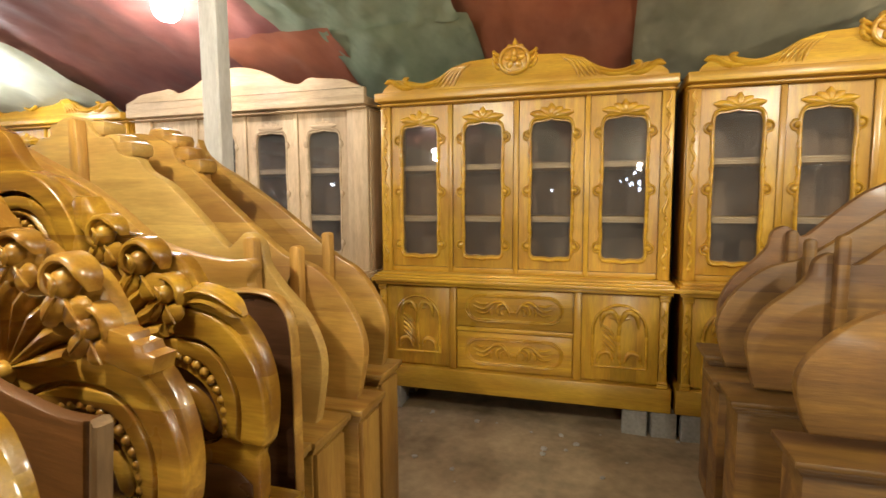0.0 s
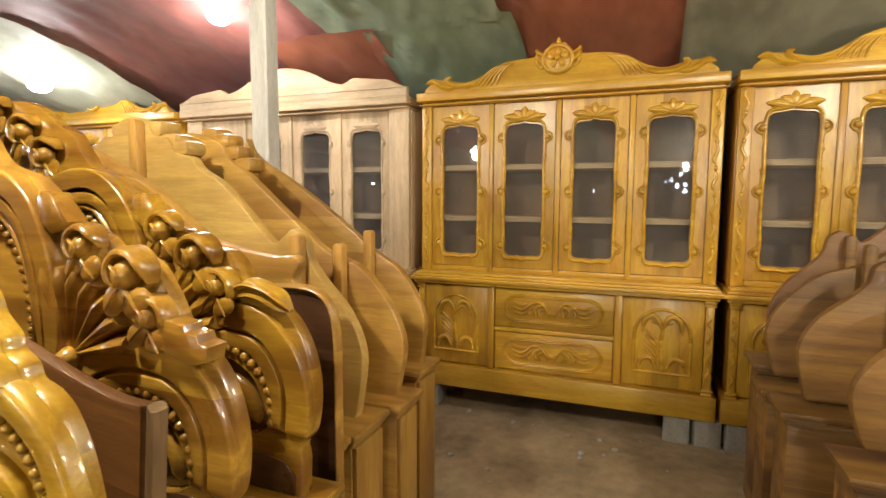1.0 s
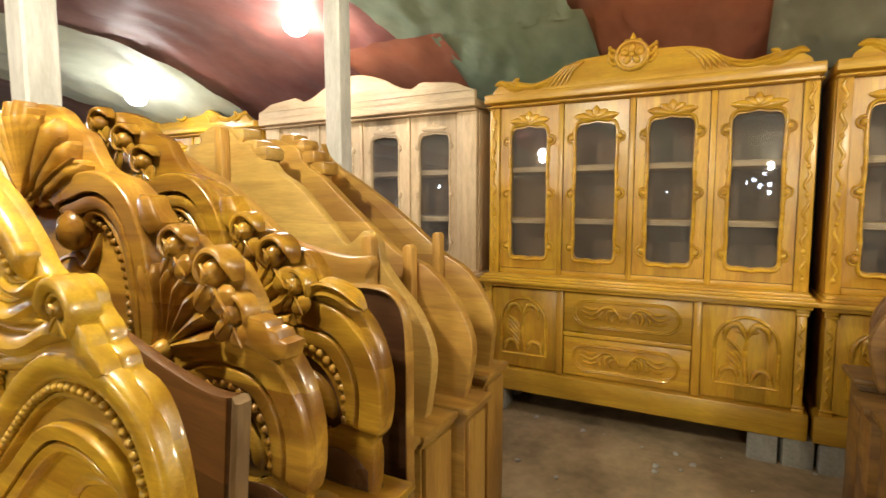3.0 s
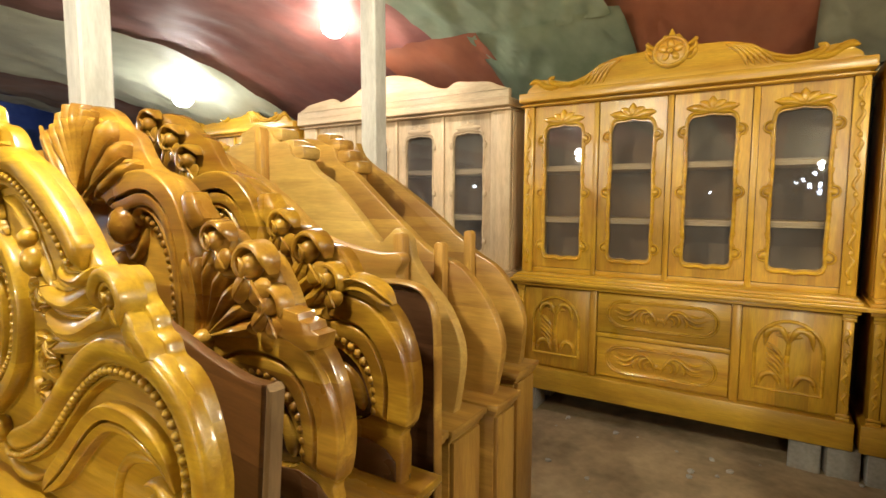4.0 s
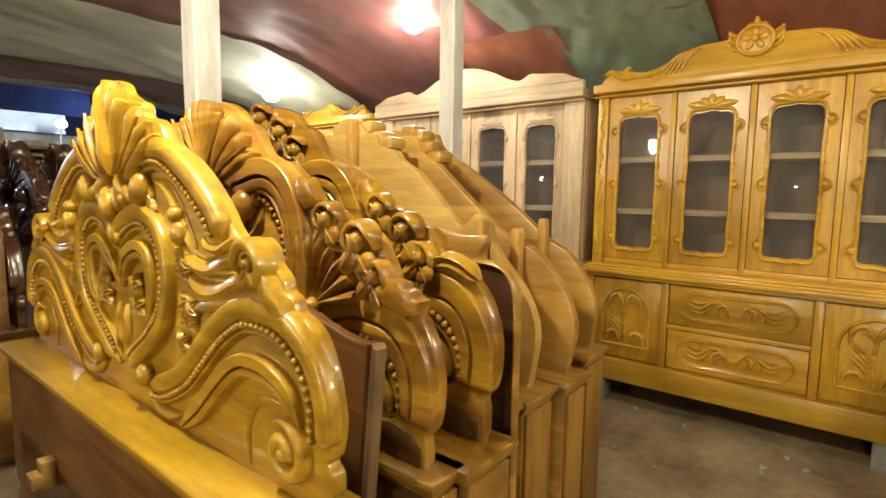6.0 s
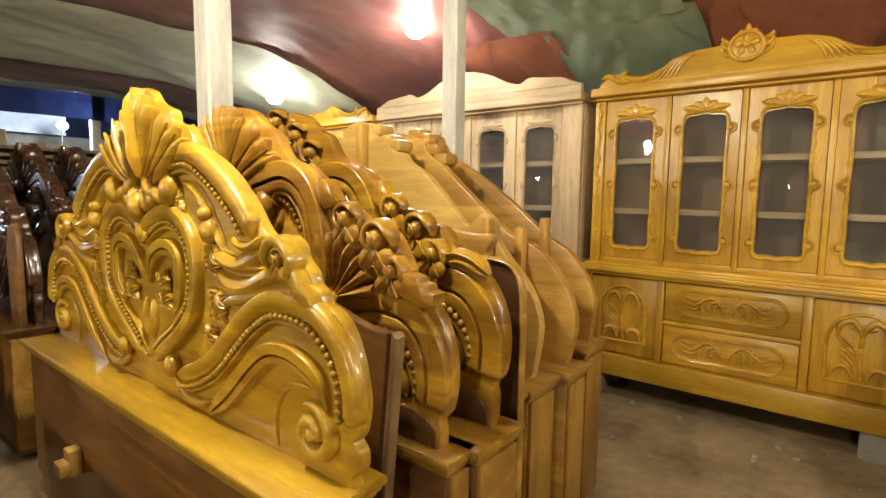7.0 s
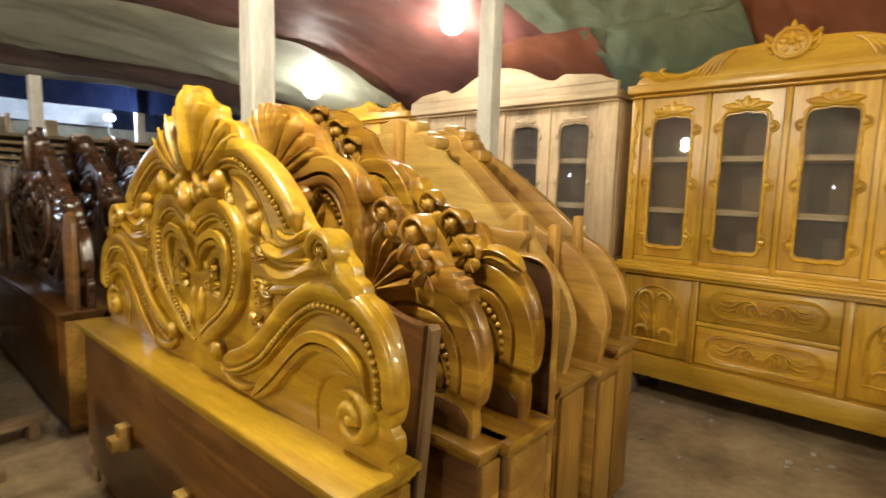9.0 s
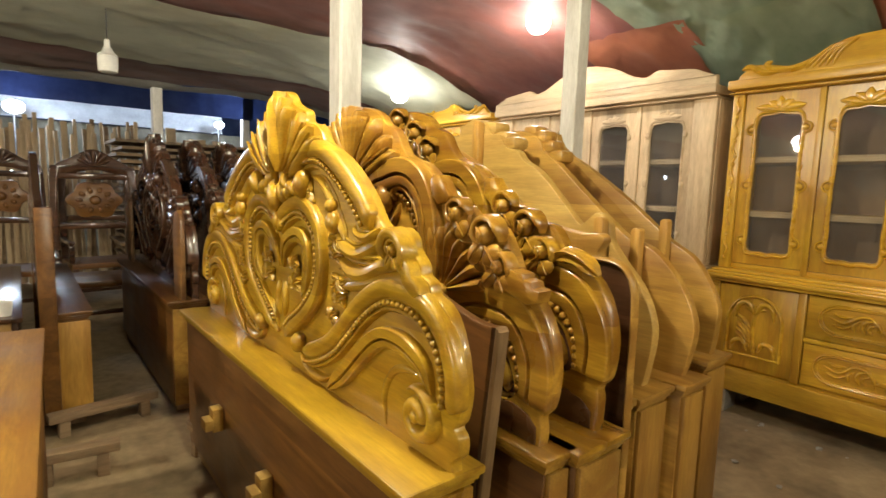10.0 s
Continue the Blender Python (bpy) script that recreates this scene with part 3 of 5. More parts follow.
def heart_headboard(name, x, y, material, side, label, group, shelf=SHELF_Z, depth=0.14, stubs=()):
    """Headboard with a shell crest, twin heart scrolls and beaded S-scrolls."""
    ob = thing(name, pose(x, y, 0), label, "headboard", group)
    half = [(0.0, 1.722), (0.045, 1.705), (0.075, 1.675), (0.12, 1.655), (0.178, 1.636), (0.192, 1.602), (0.255, 1.588), (0.295, 1.566), (0.325, 1.530), (0.38, 1.506), (0.45, 1.475), (0.525, 1.428), (0.60, 1.362), (0.655, 1.300),
            (0.70, 1.290), (0.75, 1.297), (0.788, 1.277), (0.802, 1.245), (0.835, 1.216), (0.845, 1.190), (0.872, 1.174), (0.885, 1.148), (0.922, 1.134), (0.957, 1.103), (0.988, 1.04), (1.005, 0.968), (1.006, 0.929), (0.995, 0.878), (0.980, 0.857), (0.998, 0.836), (0.997, 0.797), (0.975, 0.770), (0.985, shelf - 0.02)]
    part("carved_board", slab(both(half, 4), 0.0, 0.040, 0.010), material, ob)
    for f in (lambda c: c, flip):
        s = 1 if f is not flip else -1
        # upper scroll: a broad smooth band, a channel of beads, a thin inner lip
        run = f(spline([(0.170, 1.425), (0.185, 1.452), (0.225, 1.469), (0.296, 1.472), (0.360, 1.452), (0.448, 1.404), (0.531, 1.344), (0.570, 1.303), (0.600, 1.270)], 6))
        part("upper_scroll", ridge(bmesh.new(), beside(run, 0.018 * s), 0.047 * s, 0.032, 0.004, BAND, (0.08, 0.10)), material, ob)
        beads(ob, run[9:-3], 0.0096, -0.017, material)
        part("scroll_bulb", blob(bmesh.new(), (s * 0.205, -0.018, 1.398), (0.034, 0.034, 0.050), 12 * s), material, ob)
        for k in range(3):
            part("cheek_fold", ridge(bmesh.new(), f(spline([(0.25 + 0.03 * k, 1.425 - 0.012 * k), (0.33 + 0.03 * k, 1.405 - 0.028 * k), (0.40 + 0.025 * k, 1.350 - 0.035 * k), (0.44 + 0.02 * k, 1.290 - 0.030 * k)], 5)), 0.020, 0.020, 0.003, ROLL, (0.4, 0.35)), material, ob)
        part("scroll_end", ridge(bmesh.new(), f(spline([(0.53, 1.285), (0.57, 1.262), (0.62, 1.262), (0.665, 1.290)], 5)), 0.016, 0.030, 0.003, ROUND, (0.3, 0.3)), material, ob)
        # heart
        heart = f(spline([(0.003, 1.215), (0.018, 1.240), (0.055, 1.270), (0.123, 1.296), (0.180, 1.302), (0.233, 1.286), (0.280, 1.247), (0.298, 1.197), (0.299, 1.130), (0.272, 1.060), (0.194, 0.989), (0.080, 0.916), (0.020, 0.862)], 5))
        part("heart_scroll", ridge(bmesh.new(), beside(heart, 0.016 * s), 0.042 * s, 0.034, 0.004, BAND, (0.06, 0.10)), material, ob)
        beads(ob, heart[4:-3], 0.0088, -0.018, material)
        part("inner_leaf", ridge(bmesh.new(), f(spline([(0.015, 1.100), (0.060, 1.185), (0.148, 1.225), (0.215, 1.205), (0.232, 1.145), (0.222, 1.075), (0.175, 1.020)], 6)), 0.030 * s, 0.032, 0.004, LINED, (0.25, 0.25)), material, ob)
        part("leaf_sprig", sprig(bmesh.new(), 0.125, 1.04, 0.070, 90, -0.004, 5, 150, s), material, ob)
        part("leaf_sprig", sprig(bmesh.new(), 0.120, 1.11, 0.055, 80, -0.010, 5, 170, s), material, ob)
        part("heart_stem", ridge(bmesh.new(), f(spline([(0.024, 1.045), (0.034, 0.975), (0.018, 0.915)], 5)), 0.016, 0.022, 0.003, ROUND, (0.3, 0.4)), material, ob)
        # lower S-scroll
        ess = f(spline([(0.178, 0.806), (0.250, 0.812), (0.325, 0.837), (0.424, 0.889), (0.515, 0.966), (0.600, 1.040), (0.677, 1.088), (0.725, 1.103), (0.793, 1.104), (0.856, 1.090), (0.912, 1.050), (0.937, 1.008), (0.950, 0.970), (0.953, 0.940), (0.953, 0.895)], 5))
        part("lower_scroll", ridge(bmesh.new(), beside(ess, 0.020 * s), 0.046 * s, 0.030, 0.004, BAND, (0.12, 0.05)), material, ob)
        beads(ob, ess[3:-1], 0.0096, -0.016, material)
        part("scroll_bulb", blob(bmesh.new(), (s * 0.172, -0.018, 0.858), (0.030, 0.030, 0.036), 0), material, ob)
        part("scroll_leaf", ridge(bmesh.new(), f(spline([(0.172, 0.826), (0.200, 0.800), (0.262, 0.776), (0.330, 0.778), (0.390, 0.800)], 5)), 0.018, 0.026, 0.003, ROUND, (0.4, 0.4)), material, ob)
        # swan neck below it: a wide band with one cut line, ending in a broad leaf
        part("swan_neck", ridge(bmesh.new(), f(spline([(0.375, 0.757), (0.490, 0.838), (0.605, 0.943), (0.682, 0.997), (0.753, 1.010), (0.819, 1.000), (0.875, 0.970), (0.905, 0.915)], 7)), 0.030 * s, 0.030, 0.003, LINED, (0.15, 0.30)), material, ob)
        part("neck_leaf", ridge(bmesh.new(), f(spline([(0.705, 0.765), (0.695, 0.836), (0.710, 0.888), (0.745, 0.928), (0.795, 0.945), (0.840, 0.945)], 6)), 0.012, 0.012, 0.002, ROUND, (0.25, 0.35)), material, ob)
        volute = [Vector((s * (0.858 + (0.074 - 0.00165 * k) * math.cos(2.3 - k * 0.25)), 0.848 + (0.070 - 0.0016 * k) * math.sin(2.3 - k * 0.25))) for k in range(40)]
        part("volute", ridge(bmesh.new(), volute, 0.021, 0.030, 0.003, ROUND, (0.2, 0.15)), material, ob)
        part("volute_eye", blob(bmesh.new(), (s * 0.855, -0.012, 0.846), (0.020, 0.018, 0.020)), material, ob)
        # leaves between heart and ear
        part("hollow_leaf", ridge(bmesh.new(), f(spline([(0.42, 1.262), (0.475, 1.222), (0.545, 1.212), (0.61, 1.232), (0.68, 1.262)], 6)), 0.030, 0.026, 0.004, ROLL, (0.3, 0.25)), material, ob)
        part("hollow_leaf", ridge(bmesh.new(), f(spline([(0.44, 1.185), (0.52, 1.158), (0.60, 1.165), (0.69, 1.200), (0.76, 1.205)], 6)), 0.034, 0.030, 0.004, ROLL, (0.3, 0.3)), material, ob)
        part("hollow_leaf", ridge(bmesh.new(), f(spline([(0.44, 1.095), (0.52, 1.118), (0.60, 1.135), (0.70, 1.165), (0.80, 1.172), (0.86, 1.155)], 6)), 0.026, 0.026, 0.004, ROLL, (0.3, 0.3)), material, ob)
        for k, (z0, z1, z2) in enumerate(((1.240, 1.195, 1.215), (1.205, 1.178, 1.195), (1.150, 1.142, 1.185), (1.125, 1.122, 1.180))):
            part("drape_fold", ridge(bmesh.new(), f(spline([(0.45 - 0.01 * k, z0), (0.54, z1 + 0.008), (0.62 + 0.02 * k, z1 + 0.012), (0.72 + 0.015 * k, z2)], 6)), 0.010, 0.020, 0.003, ROUND, (0.35, 0.4)), material, ob)
        # ear: a curled hood round a deep bud, with cut steps below
        hood = f(spline([(0.708, 1.212), (0.700, 1.252), (0.726, 1.282), (0.766, 1.278), (0.794, 1.248), (0.790, 1.212), (0.766, 1.190)], 5))
        part("ear_hood", ridge(bmesh.new(), hood, 0.016 * s, 0.042, 0.003, HOOD, (0.15, 0.25)), material, ob)
        flower("ear_flower", rosette(bmesh.new(), s * 0.748, 1.238, 0.040, -0.008, 20 if s > 0 else 130), material, ob)
        step = [(0.770, 1.228), (0.800, 1.236), (0.832, 1.208), (0.838, 1.190), (0.866, 1.172), (0.876, 1.150), (0.846, 1.138), (0.800, 1.164)]
        part("ear_step", slab([Vector((s * p, q)) for p, q in step], -0.030, 0.008, 0.006), material, ob)
        for u, z, r in ((0.418, 1.288, 0.030), (0.405, 1.335, 0.020), (0.085, 1.372, 0.022)):
            part("bud", blob(bmesh.new(), (s * u, -0.016, z), (r, 0.024, r * 1.2), -20 * s), material, ob)
        for u, z, r, a in ((0.425, 1.235, 0.062, 265), (0.420, 1.180, 0.055, 80), (0.445, 1.120, 0.065, 265), (0.440, 1.050, 0.055, 85), (0.05, 1.330, 0.075, 65), (0.125, 1.362, 0.060, 30), (0.245, 1.372, 0.05, 200), (0.395, 0.985, 0.050, 60)):
            part("leaf_sprig", sprig(bmesh.new(), u, z, r, a, -0.004, 5, 160, s), material, ob)
        # crest: side leaves that fan out over the scrolls
        for p0, p1, p2, w in (((0.05, 1.43), (0.13, 1.52), (0.175, 1.628), 0.022), ((0.07, 1.43), (0.165, 1.50), (0.245, 1.582), 0.024), ((0.09, 1.42), (0.19, 1.475), (0.295, 1.545), 0.026)):
            c = spline([p0, p1, p2], 7)
            part("crest_leaf", ridge(bmesh.new(), f(c), w, 0.040, 0.0, ROUND, (0.5, 0.2)), material, ob)
            part("crest_leaf_vein", ridge(bmesh.new(), f(beside(c, 0.6 * w)), 0.005, 0.012, -0.030, ROUND, (0.4, 0.3)), material, ob)
        for u, z, a in ((0.075, 1.405, -35), (0.135, 1.385, -60), (0.045, 1.37, -15)):
            part("crest_bud", blob(bmesh.new(), (s * u, -0.016, z), (0.024, 0.028, 0.045), a * s), material, ob)
    pieces("shell_rib", fan(bmesh.new(), 0.0, 1.43, 0.05, 0.285, 112, 68, 5, 0.0, 0.048, 0.16), material, ob)
    part("crest_spine", ridge(bmesh.new(), spline([(0, 1.44), (0.004, 1.55), (-0.003, 1.64), (0, 1.712)], 5), 0.015, 0.060, 0.0, ROUND, (0.3, 0.3)), material, ob)
    pieces("middle_drop", blob(blob(bmesh.new(), (0, -0.03, 1.345), (0.034, 0.032, 0.05)), (0, -0.02, 1.27), (0.018, 0.022, 0.04)), material, ob)
    if material is DARK:
        for s in (1, -1):
            part("shoulder_panel", slab([Vector((s * p, q)) for p, q in ((0.80, shelf), (0.79, 1.08), (0.84, 1.20), (0.92, 1.22), (0.975, 1.16), (0.985, 0.95), (0.975, shelf))], -0.060, -0.030, 0.006), BROWN, ob, "plain brown shoulder panel")
    # golden board's box body: its brown deepened for shade under the shelf
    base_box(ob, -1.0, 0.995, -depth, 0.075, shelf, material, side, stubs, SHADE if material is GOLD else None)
    return ob


def fan_headboard(name, x, y, material, side, label, group, shelf=SHELF_Z, crest=1.69, depth=0.15, buds=((0.645, 1.322), (0.770, 1.272), (0.822, 1.195)), shell=True, rise=0.0, out=0.0):
    """Headboard with a ribbed shell crest, big top scrolls, a fan of ribs under rosettes and beaded arches."""
    ob = thing(name, pose(x, y, 0), label, "headboard", group)
    k = crest - 1.69
    def at(u, z):
        return (u + out * max(0.0, min(1.0, (u - 0.5) / 0.2)), z + rise * max(0.0, min(1.0, (u - 0.45) / 0.2)))
    half = [(0.0, crest), (0.09, 1.682 + k), (0.165, 1.655 + k), (0.215, 1.615 + k), (0.275, 1.588 + k), (0.315, 1.535 + k), (0.355, 1.500 + k), (0.445, 1.474 + k), (0.50, 1.44 + k), (0.555, 1.40), (0.595, 1.36),
            (0.655, 1.350), (0.71, 1.315), (0.79, 1.300), (0.842, 1.235)] + [at(u, z) for u, z in ((0.880, 1.165), (0.940, 1.120), (0.976, 1.068), (0.998, 1.0), (1.002, 0.93), (0.990, 0.86), (0.965, 0.825), (0.970, 0.79))] + [(0.965 + out, shelf - 0.02)]
    pit = spline([at(*p) for p in ((0.645, 0.85), (0.648, 0.92), (0.685, 0.985), (0.755, 1.008), (0.825, 0.975), (0.862, 0.915), (0.868, 0.85), (0.76, 0.822))], 5, True)
    part("carved_board", slab(both(half, 5), 0.0, 0.040, 0.010, holes=(pit, flip(pit)), deep=0.028), material, ob)
    if shell:
        pieces("shell_rib", fan(bmesh.new(), 0.0, 1.42 + k, 0.03, 0.275, 118, 62, 6, -0.002, 0.055, 0.10), material, ob)
    else:
        for u, z in ((0.0, crest - 0.045), (0.115, crest - 0.100), (-0.115, crest - 0.100), (0.20, crest - 0.165), (-0.20, crest - 0.165)):
            flower("crest_rosette", rosette(bmesh.new(), u, z, 0.058, -0.006, 60 if u >= 0 else 120), material, ob)
    part("crest_knob", blob(bmesh.new(), (0, -0.03, 1.42 + k), (0.045, 0.04, 0.04)), material, ob)
    for f in (lambda c: c, flip):
        s = 1 if f is not flip else -1
        top = f(spline([(0.178, 1.395 + k), (0.198, 1.418 + k), (0.251, 1.430 + k), (0.328, 1.446 + k), (0.397, 1.435 + k), (0.455, 1.392), (0.493, 1.318), (0.509, 1.241), (0.518, 1.165), (0.505, 1.08), (0.45, 0.98)]))
        part("top_scroll", ridge(bmesh.new(), top, 0.052 * s, 0.042, 0.004, LINED, (0.07, 0.25)), material, ob)
        lip = f(spline([(0.292, 1.350 + k), (0.288, 1.378 + k), (0.318, 1.398 + k), (0.370, 1.388 + k), (0.418, 1.342), (0.447, 1.285), (0.462, 1.220), (0.464, 1.150), (0.445, 1.07)], 6))
        part("inner_scroll", ridge(bmesh.new(), lip, 0.013, 0.030, 0.004, ROUND, (0.12, 0.2)), material, ob)
        beads(ob, f(spline([(0.318, 1.375 + k), (0.358, 1.360 + k), (0.398, 1.318), (0.424, 1.270), (0.438, 1.215), (0.440, 1.150), (0.425, 1.085), (0.40, 1.04)], 6)), 0.0105, -0.010, material)
        part("scroll_bulb", blob(bmesh.new(), (s * 0.238, -0.020, 1.352 + k), (0.046, 0.042, 0.056), 10 * s), material, ob)
        part("bulb_leaf", ridge(bmesh.new(), f(spline([(0.205, 1.300), (0.255, 1.262), (0.300, 1.300), (0.320, 1.345)], 5)), 0.014, 0.022, 0.003, ROUND, (0.4, 0.4)), material, ob)
        if shell:
            for p0, p1, p2, w in (((0.05, 1.43), (0.125, 1.54), (0.185, 1.632), 0.032), ((0.06, 1.42), (0.165, 1.50), (0.255, 1.568), 0.034), ((0.08, 1.41), (0.19, 1.465), (0.305, 1.515), 0.032)):
                c = spline([(u, z + k) for u, z in (p0, p1, p2)], 7)
                part("shell_leaf", ridge(bmesh.new(), f(c), w, 0.050, 0.0, ROUND, (0.5, 0.2)), material, ob)
                part("shell_leaf_vein", ridge(bmesh.new(), f(beside(c, 0.5 * w)), 0.006, 0.014, -0.040, ROUND, (0.4, 0.3)), material, ob)
        for z0 in (1.12, 1.02):
            part("cheek_leaf", ridge(bmesh.new(), f(spline([(0.05, z0), (0.12, z0 + 0.10), (0.2, z0 + 0.13), (0.27, z0 + 0.10)])), 0.045, 0.03, 0.004, ROLL, (0.3, 0.3)), material, ob)
        block = [(0.520, 1.425), (0.535, 1.440), (0.568, 1.438), (0.612, 1.378), (0.600, 1.360), (0.560, 1.350), (0.528, 1.375)]
        part("scroll_block", slab([Vector((s * p, q)) for p, q in block], -0.036, 0.008, 0.006), material, ob)
        pieces("fan_rib", fan(bmesh.new(), s * 0.572, 1.095, 0.02, 0.190, 104 if s > 0 else 76, 14 if s > 0 else 166, 7, 0.002, 0.056), material, ob)
        part("fan_knob", blob(bmesh.new(), (s * 0.578, -0.02, 1.090), (0.026, 0.034, 0.026)), material, ob)
        part("fan_knob_leaf", ridge(bmesh.new(), f(spline([(0.545, 1.075), (0.572, 1.120), (0.590, 1.140)], 5)), 0.012, 0.024, 0.0, ROUND, (0.3, 0.5)), material, ob)
        for (u, z), r, a in zip(buds, (0.058, 0.068, 0.056), (40, 25, -10)):
            flower("rosette", rosette(bmesh.new(), s * u, z, r, -0.012, a if s > 0 else 180 - a), material, ob)
        hollow = f(spline([(0.672, 1.335), (0.655, 1.300), (0.668, 1.262), (0.705, 1.250)], 5))
        part("hood_leaf", ridge(bmesh.new(), hollow, 0.020, 0.040, 0.0, ROLL, (0.3, 0.4)), material, ob)
        step = [(0.835, 1.150), (0.858, 1.192), (0.872, 1.200), (0.914, 1.193), (0.918, 1.181), (0.944, 1.177), (0.950, 1.163), (0.974, 1.158), (0.966, 1.128), (0.930, 1.118), (0.870, 1.136)]
        if shell:
            part("step_block", slab([Vector((s * u, z)) for u, z in (at(*p) for p in step)], -0.040, 0.01, 0.004), material, ob)
        else:
            leaf = spline([(0.800, 1.205), (0.845, 1.222), (0.900, 1.212), (0.955, 1.180)], 6)
            part("arch_leaf", ridge(bmesh.new(), f(leaf), 0.026, 0.030, 0.0, LEAF, (0.35, 0.25)), material, ob)
            part("arch_leaf_vein", ridge(bmesh.new(), f(beside(leaf, 0.012)), 0.005, 0.012, -0.022, ROUND, (0.3, 0.3)), material, ob)
        arch = f(spline([at(*p) for p in ((0.560, 1.000), (0.640, 1.058), (0.732, 1.084), (0.834, 1.078), (0.890, 1.043), (0.924, 0.990), (0.936, 0.930), (0.930, 0.850))]))
        part("arch_moulding", ridge(bmesh.new(), arch, 0.062 * s, 0.020, 0.004, LINED, (0.10, 0.03)), material, ob)
        if material is not DARK:
            # Dark panel in the pit: the hollow's shade put in as colour.
            part("recess_panel", slab([Vector((0.756 * s, 0.91)).lerp(p, 0.985) for p in f(pit)], 0.021, 0.0275, 0.002), DARK, ob, "dark panel standing for shade in the hollow")
            # Dark slab below the arch, coloured for the shadow that falls there.
            low = [(0.56, shelf + 0.002), (0.56, 0.80), (0.60, 0.838), (0.74, 0.824), (0.87, 0.838), (0.925, 0.825), (0.955, 0.80), (0.955, shelf + 0.002)]
            part("foot_panel", slab([Vector((s * p, q)) for p, q in low], -0.005, -0.0005, 0.002), UMBER_SHADED, ob, "dark lower face, shade put in as colour")
        ring = f(spline([at(*p) for p in ((0.610, 0.880), (0.618, 0.950), (0.660, 1.010), (0.735, 1.036), (0.800, 1.028), (0.858, 0.985), (0.887, 0.930), (0.890, 0.870))]))
        beads(ob, ring, 0.0115, -0.006, material)
        part("inner_arch", ridge(bmesh.new(), f(spline([at(*p) for p in ((0.68, 0.85), (0.70, 0.915), (0.755, 0.945), (0.81, 0.915), (0.832, 0.85))])), 0.022, 0.020, 0.026, ROUND, (0.1, 0.1)), material, ob)
    # body darker than the shelf: shade below it put into the colour
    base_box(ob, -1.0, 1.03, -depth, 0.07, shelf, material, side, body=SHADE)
    return ob


def plain_headboard(name, x, y, material, side, label, group, half, fins, shelf=SHELF_Z, shallow=0.12, end=1.0, tips=(), base=None, start=None):
    """The uncarved back of a headboard with upright battens on it."""
    ob = thing(name, pose(x, y, 0), label, "headboard", group)
    part("back_board", slab(both(half, 6), 0.0, 0.042, 0.006), material, ob)
    for u, z0, z1 in fins:
        w = 0.019
        n = [Vector((u + w * math.cos(a), z1 - w * 0.8 + w * 0.8 * math.sin(a))) for a in np.linspace(0, math.pi, 8)]
        part("batten", slab([Vector((u + w, z0))] + n + [Vector((u - w, z0))], -0.040, 0.0, 0.005), side, ob, "pale upright batten")
    for u, z in tips:
        for s in (1, -1):
            part("carved_tip", box(s * u - 0.042, s * u + 0.042, 0.012, 0.11, z - 0.028, z + 0.028, 0.02), material, ob)
    base_box(ob, -(start or end), end, -shallow, 0.085, shelf, base or material, side)
    return ob


STACK = "headboards stacked by the aisle"
heart_headboard("carved_headboard", -1.225, 0.365, GOLD, HONEY, "golden varnished carved headboard with heart scrolls and a shell crest", STACK, depth=0.142, stubs=((-0.40, 0.40), (0.155, 0.36)))
fan_headboard("carved_headboard", -1.18, 0.628, HONEY, RAW2, "honey-brown carved headboard with fan ribs and rosettes", STACK, depth=0.045)
fan_headboard("carved_headboard", -1.155, 0.825, AMBER, RAW2, "amber carved headboard with rosettes, behind the honey one", STACK, crest=1.695, buds=((0.608, 1.345), (0.711, 1.286), (0.772, 1.222)), shell=False, rise=0.045, out=0.006)

ob = thing("footboard", pose(-1.083, 0.520, 0.062, 0, 5.5, 0), "brown plain footboard darkened for shade, with a pale cut edge", "footboard")
rim = [Vector(p) for p in ((-0.9, 0.0), (-0.9, 1.05))] + spline([(-0.85, 1.06), (-0.3, 1.15), (0.25, 1.13), (0.50, 1.085), (0.62, 1.068), (0.70, 1.072)], 6) + [Vector((0.70, 0.0))]
# the face's brown is deepened for the golden headboard's shadow
part("face", slab(rim, 0.0, 0.032, 0.010), UMBER_SHADED, ob)
part("edge_strip", slab([Vector(p) for p in ((0.7005, 0.0), (0.722, 0.0), (0.724, 0.5), (0.722, 1.066), (0.7005, 1.074))], -0.002, 0.034, 0.008), WORN, ob, "rough worn cut edge")


P_D = [(0, 1.6), (0.3, 1.46), (0.5, 1.325), (0.62, 1.288), (0.74, 1.27), (0.815, 1.273), (0.832, 1.25), (0.812, 1.215), (0.822, 1.17), (0.83, 1.0), (0.83, 0.73)]
P_A = [(0.0, 1.715), (0.06, 1.70), (0.11, 1.645), (0.165, 1.635), (0.20, 1.585), (0.27, 1.565), (0.31, 1.525), (0.40, 1.475), (0.51, 1.375), (0.60, 1.287), (0.635, 1.298), (0.68, 1.33), (0.728, 1.30), (0.745, 1.235), (0.79, 1.175), (0.88, 1.075), (0.93, 0.95), (0.915, 0.80), (0.90, 0.73)]
P_B = [(0.0, 1.68), (0.10, 1.675), (0.20, 1.635), (0.23, 1.58), (0.31, 1.53), (0.43, 1.43), (0.59, 1.30), (0.68, 1.235), (0.80, 1.19), (0.91, 1.075), (0.968, 0.94), (0.95, 0.80), (0.93, 0.73)]
P_C = [(0.0, 1.70), (0.03, 1.64), (0.10, 1.585), (0.20, 1.53), (0.41, 1.395), (0.57, 1.275), (0.66, 1.205), (0.78, 1.13), (0.88, 0.97), (0.885, 0.85), (0.87, 0.73)]
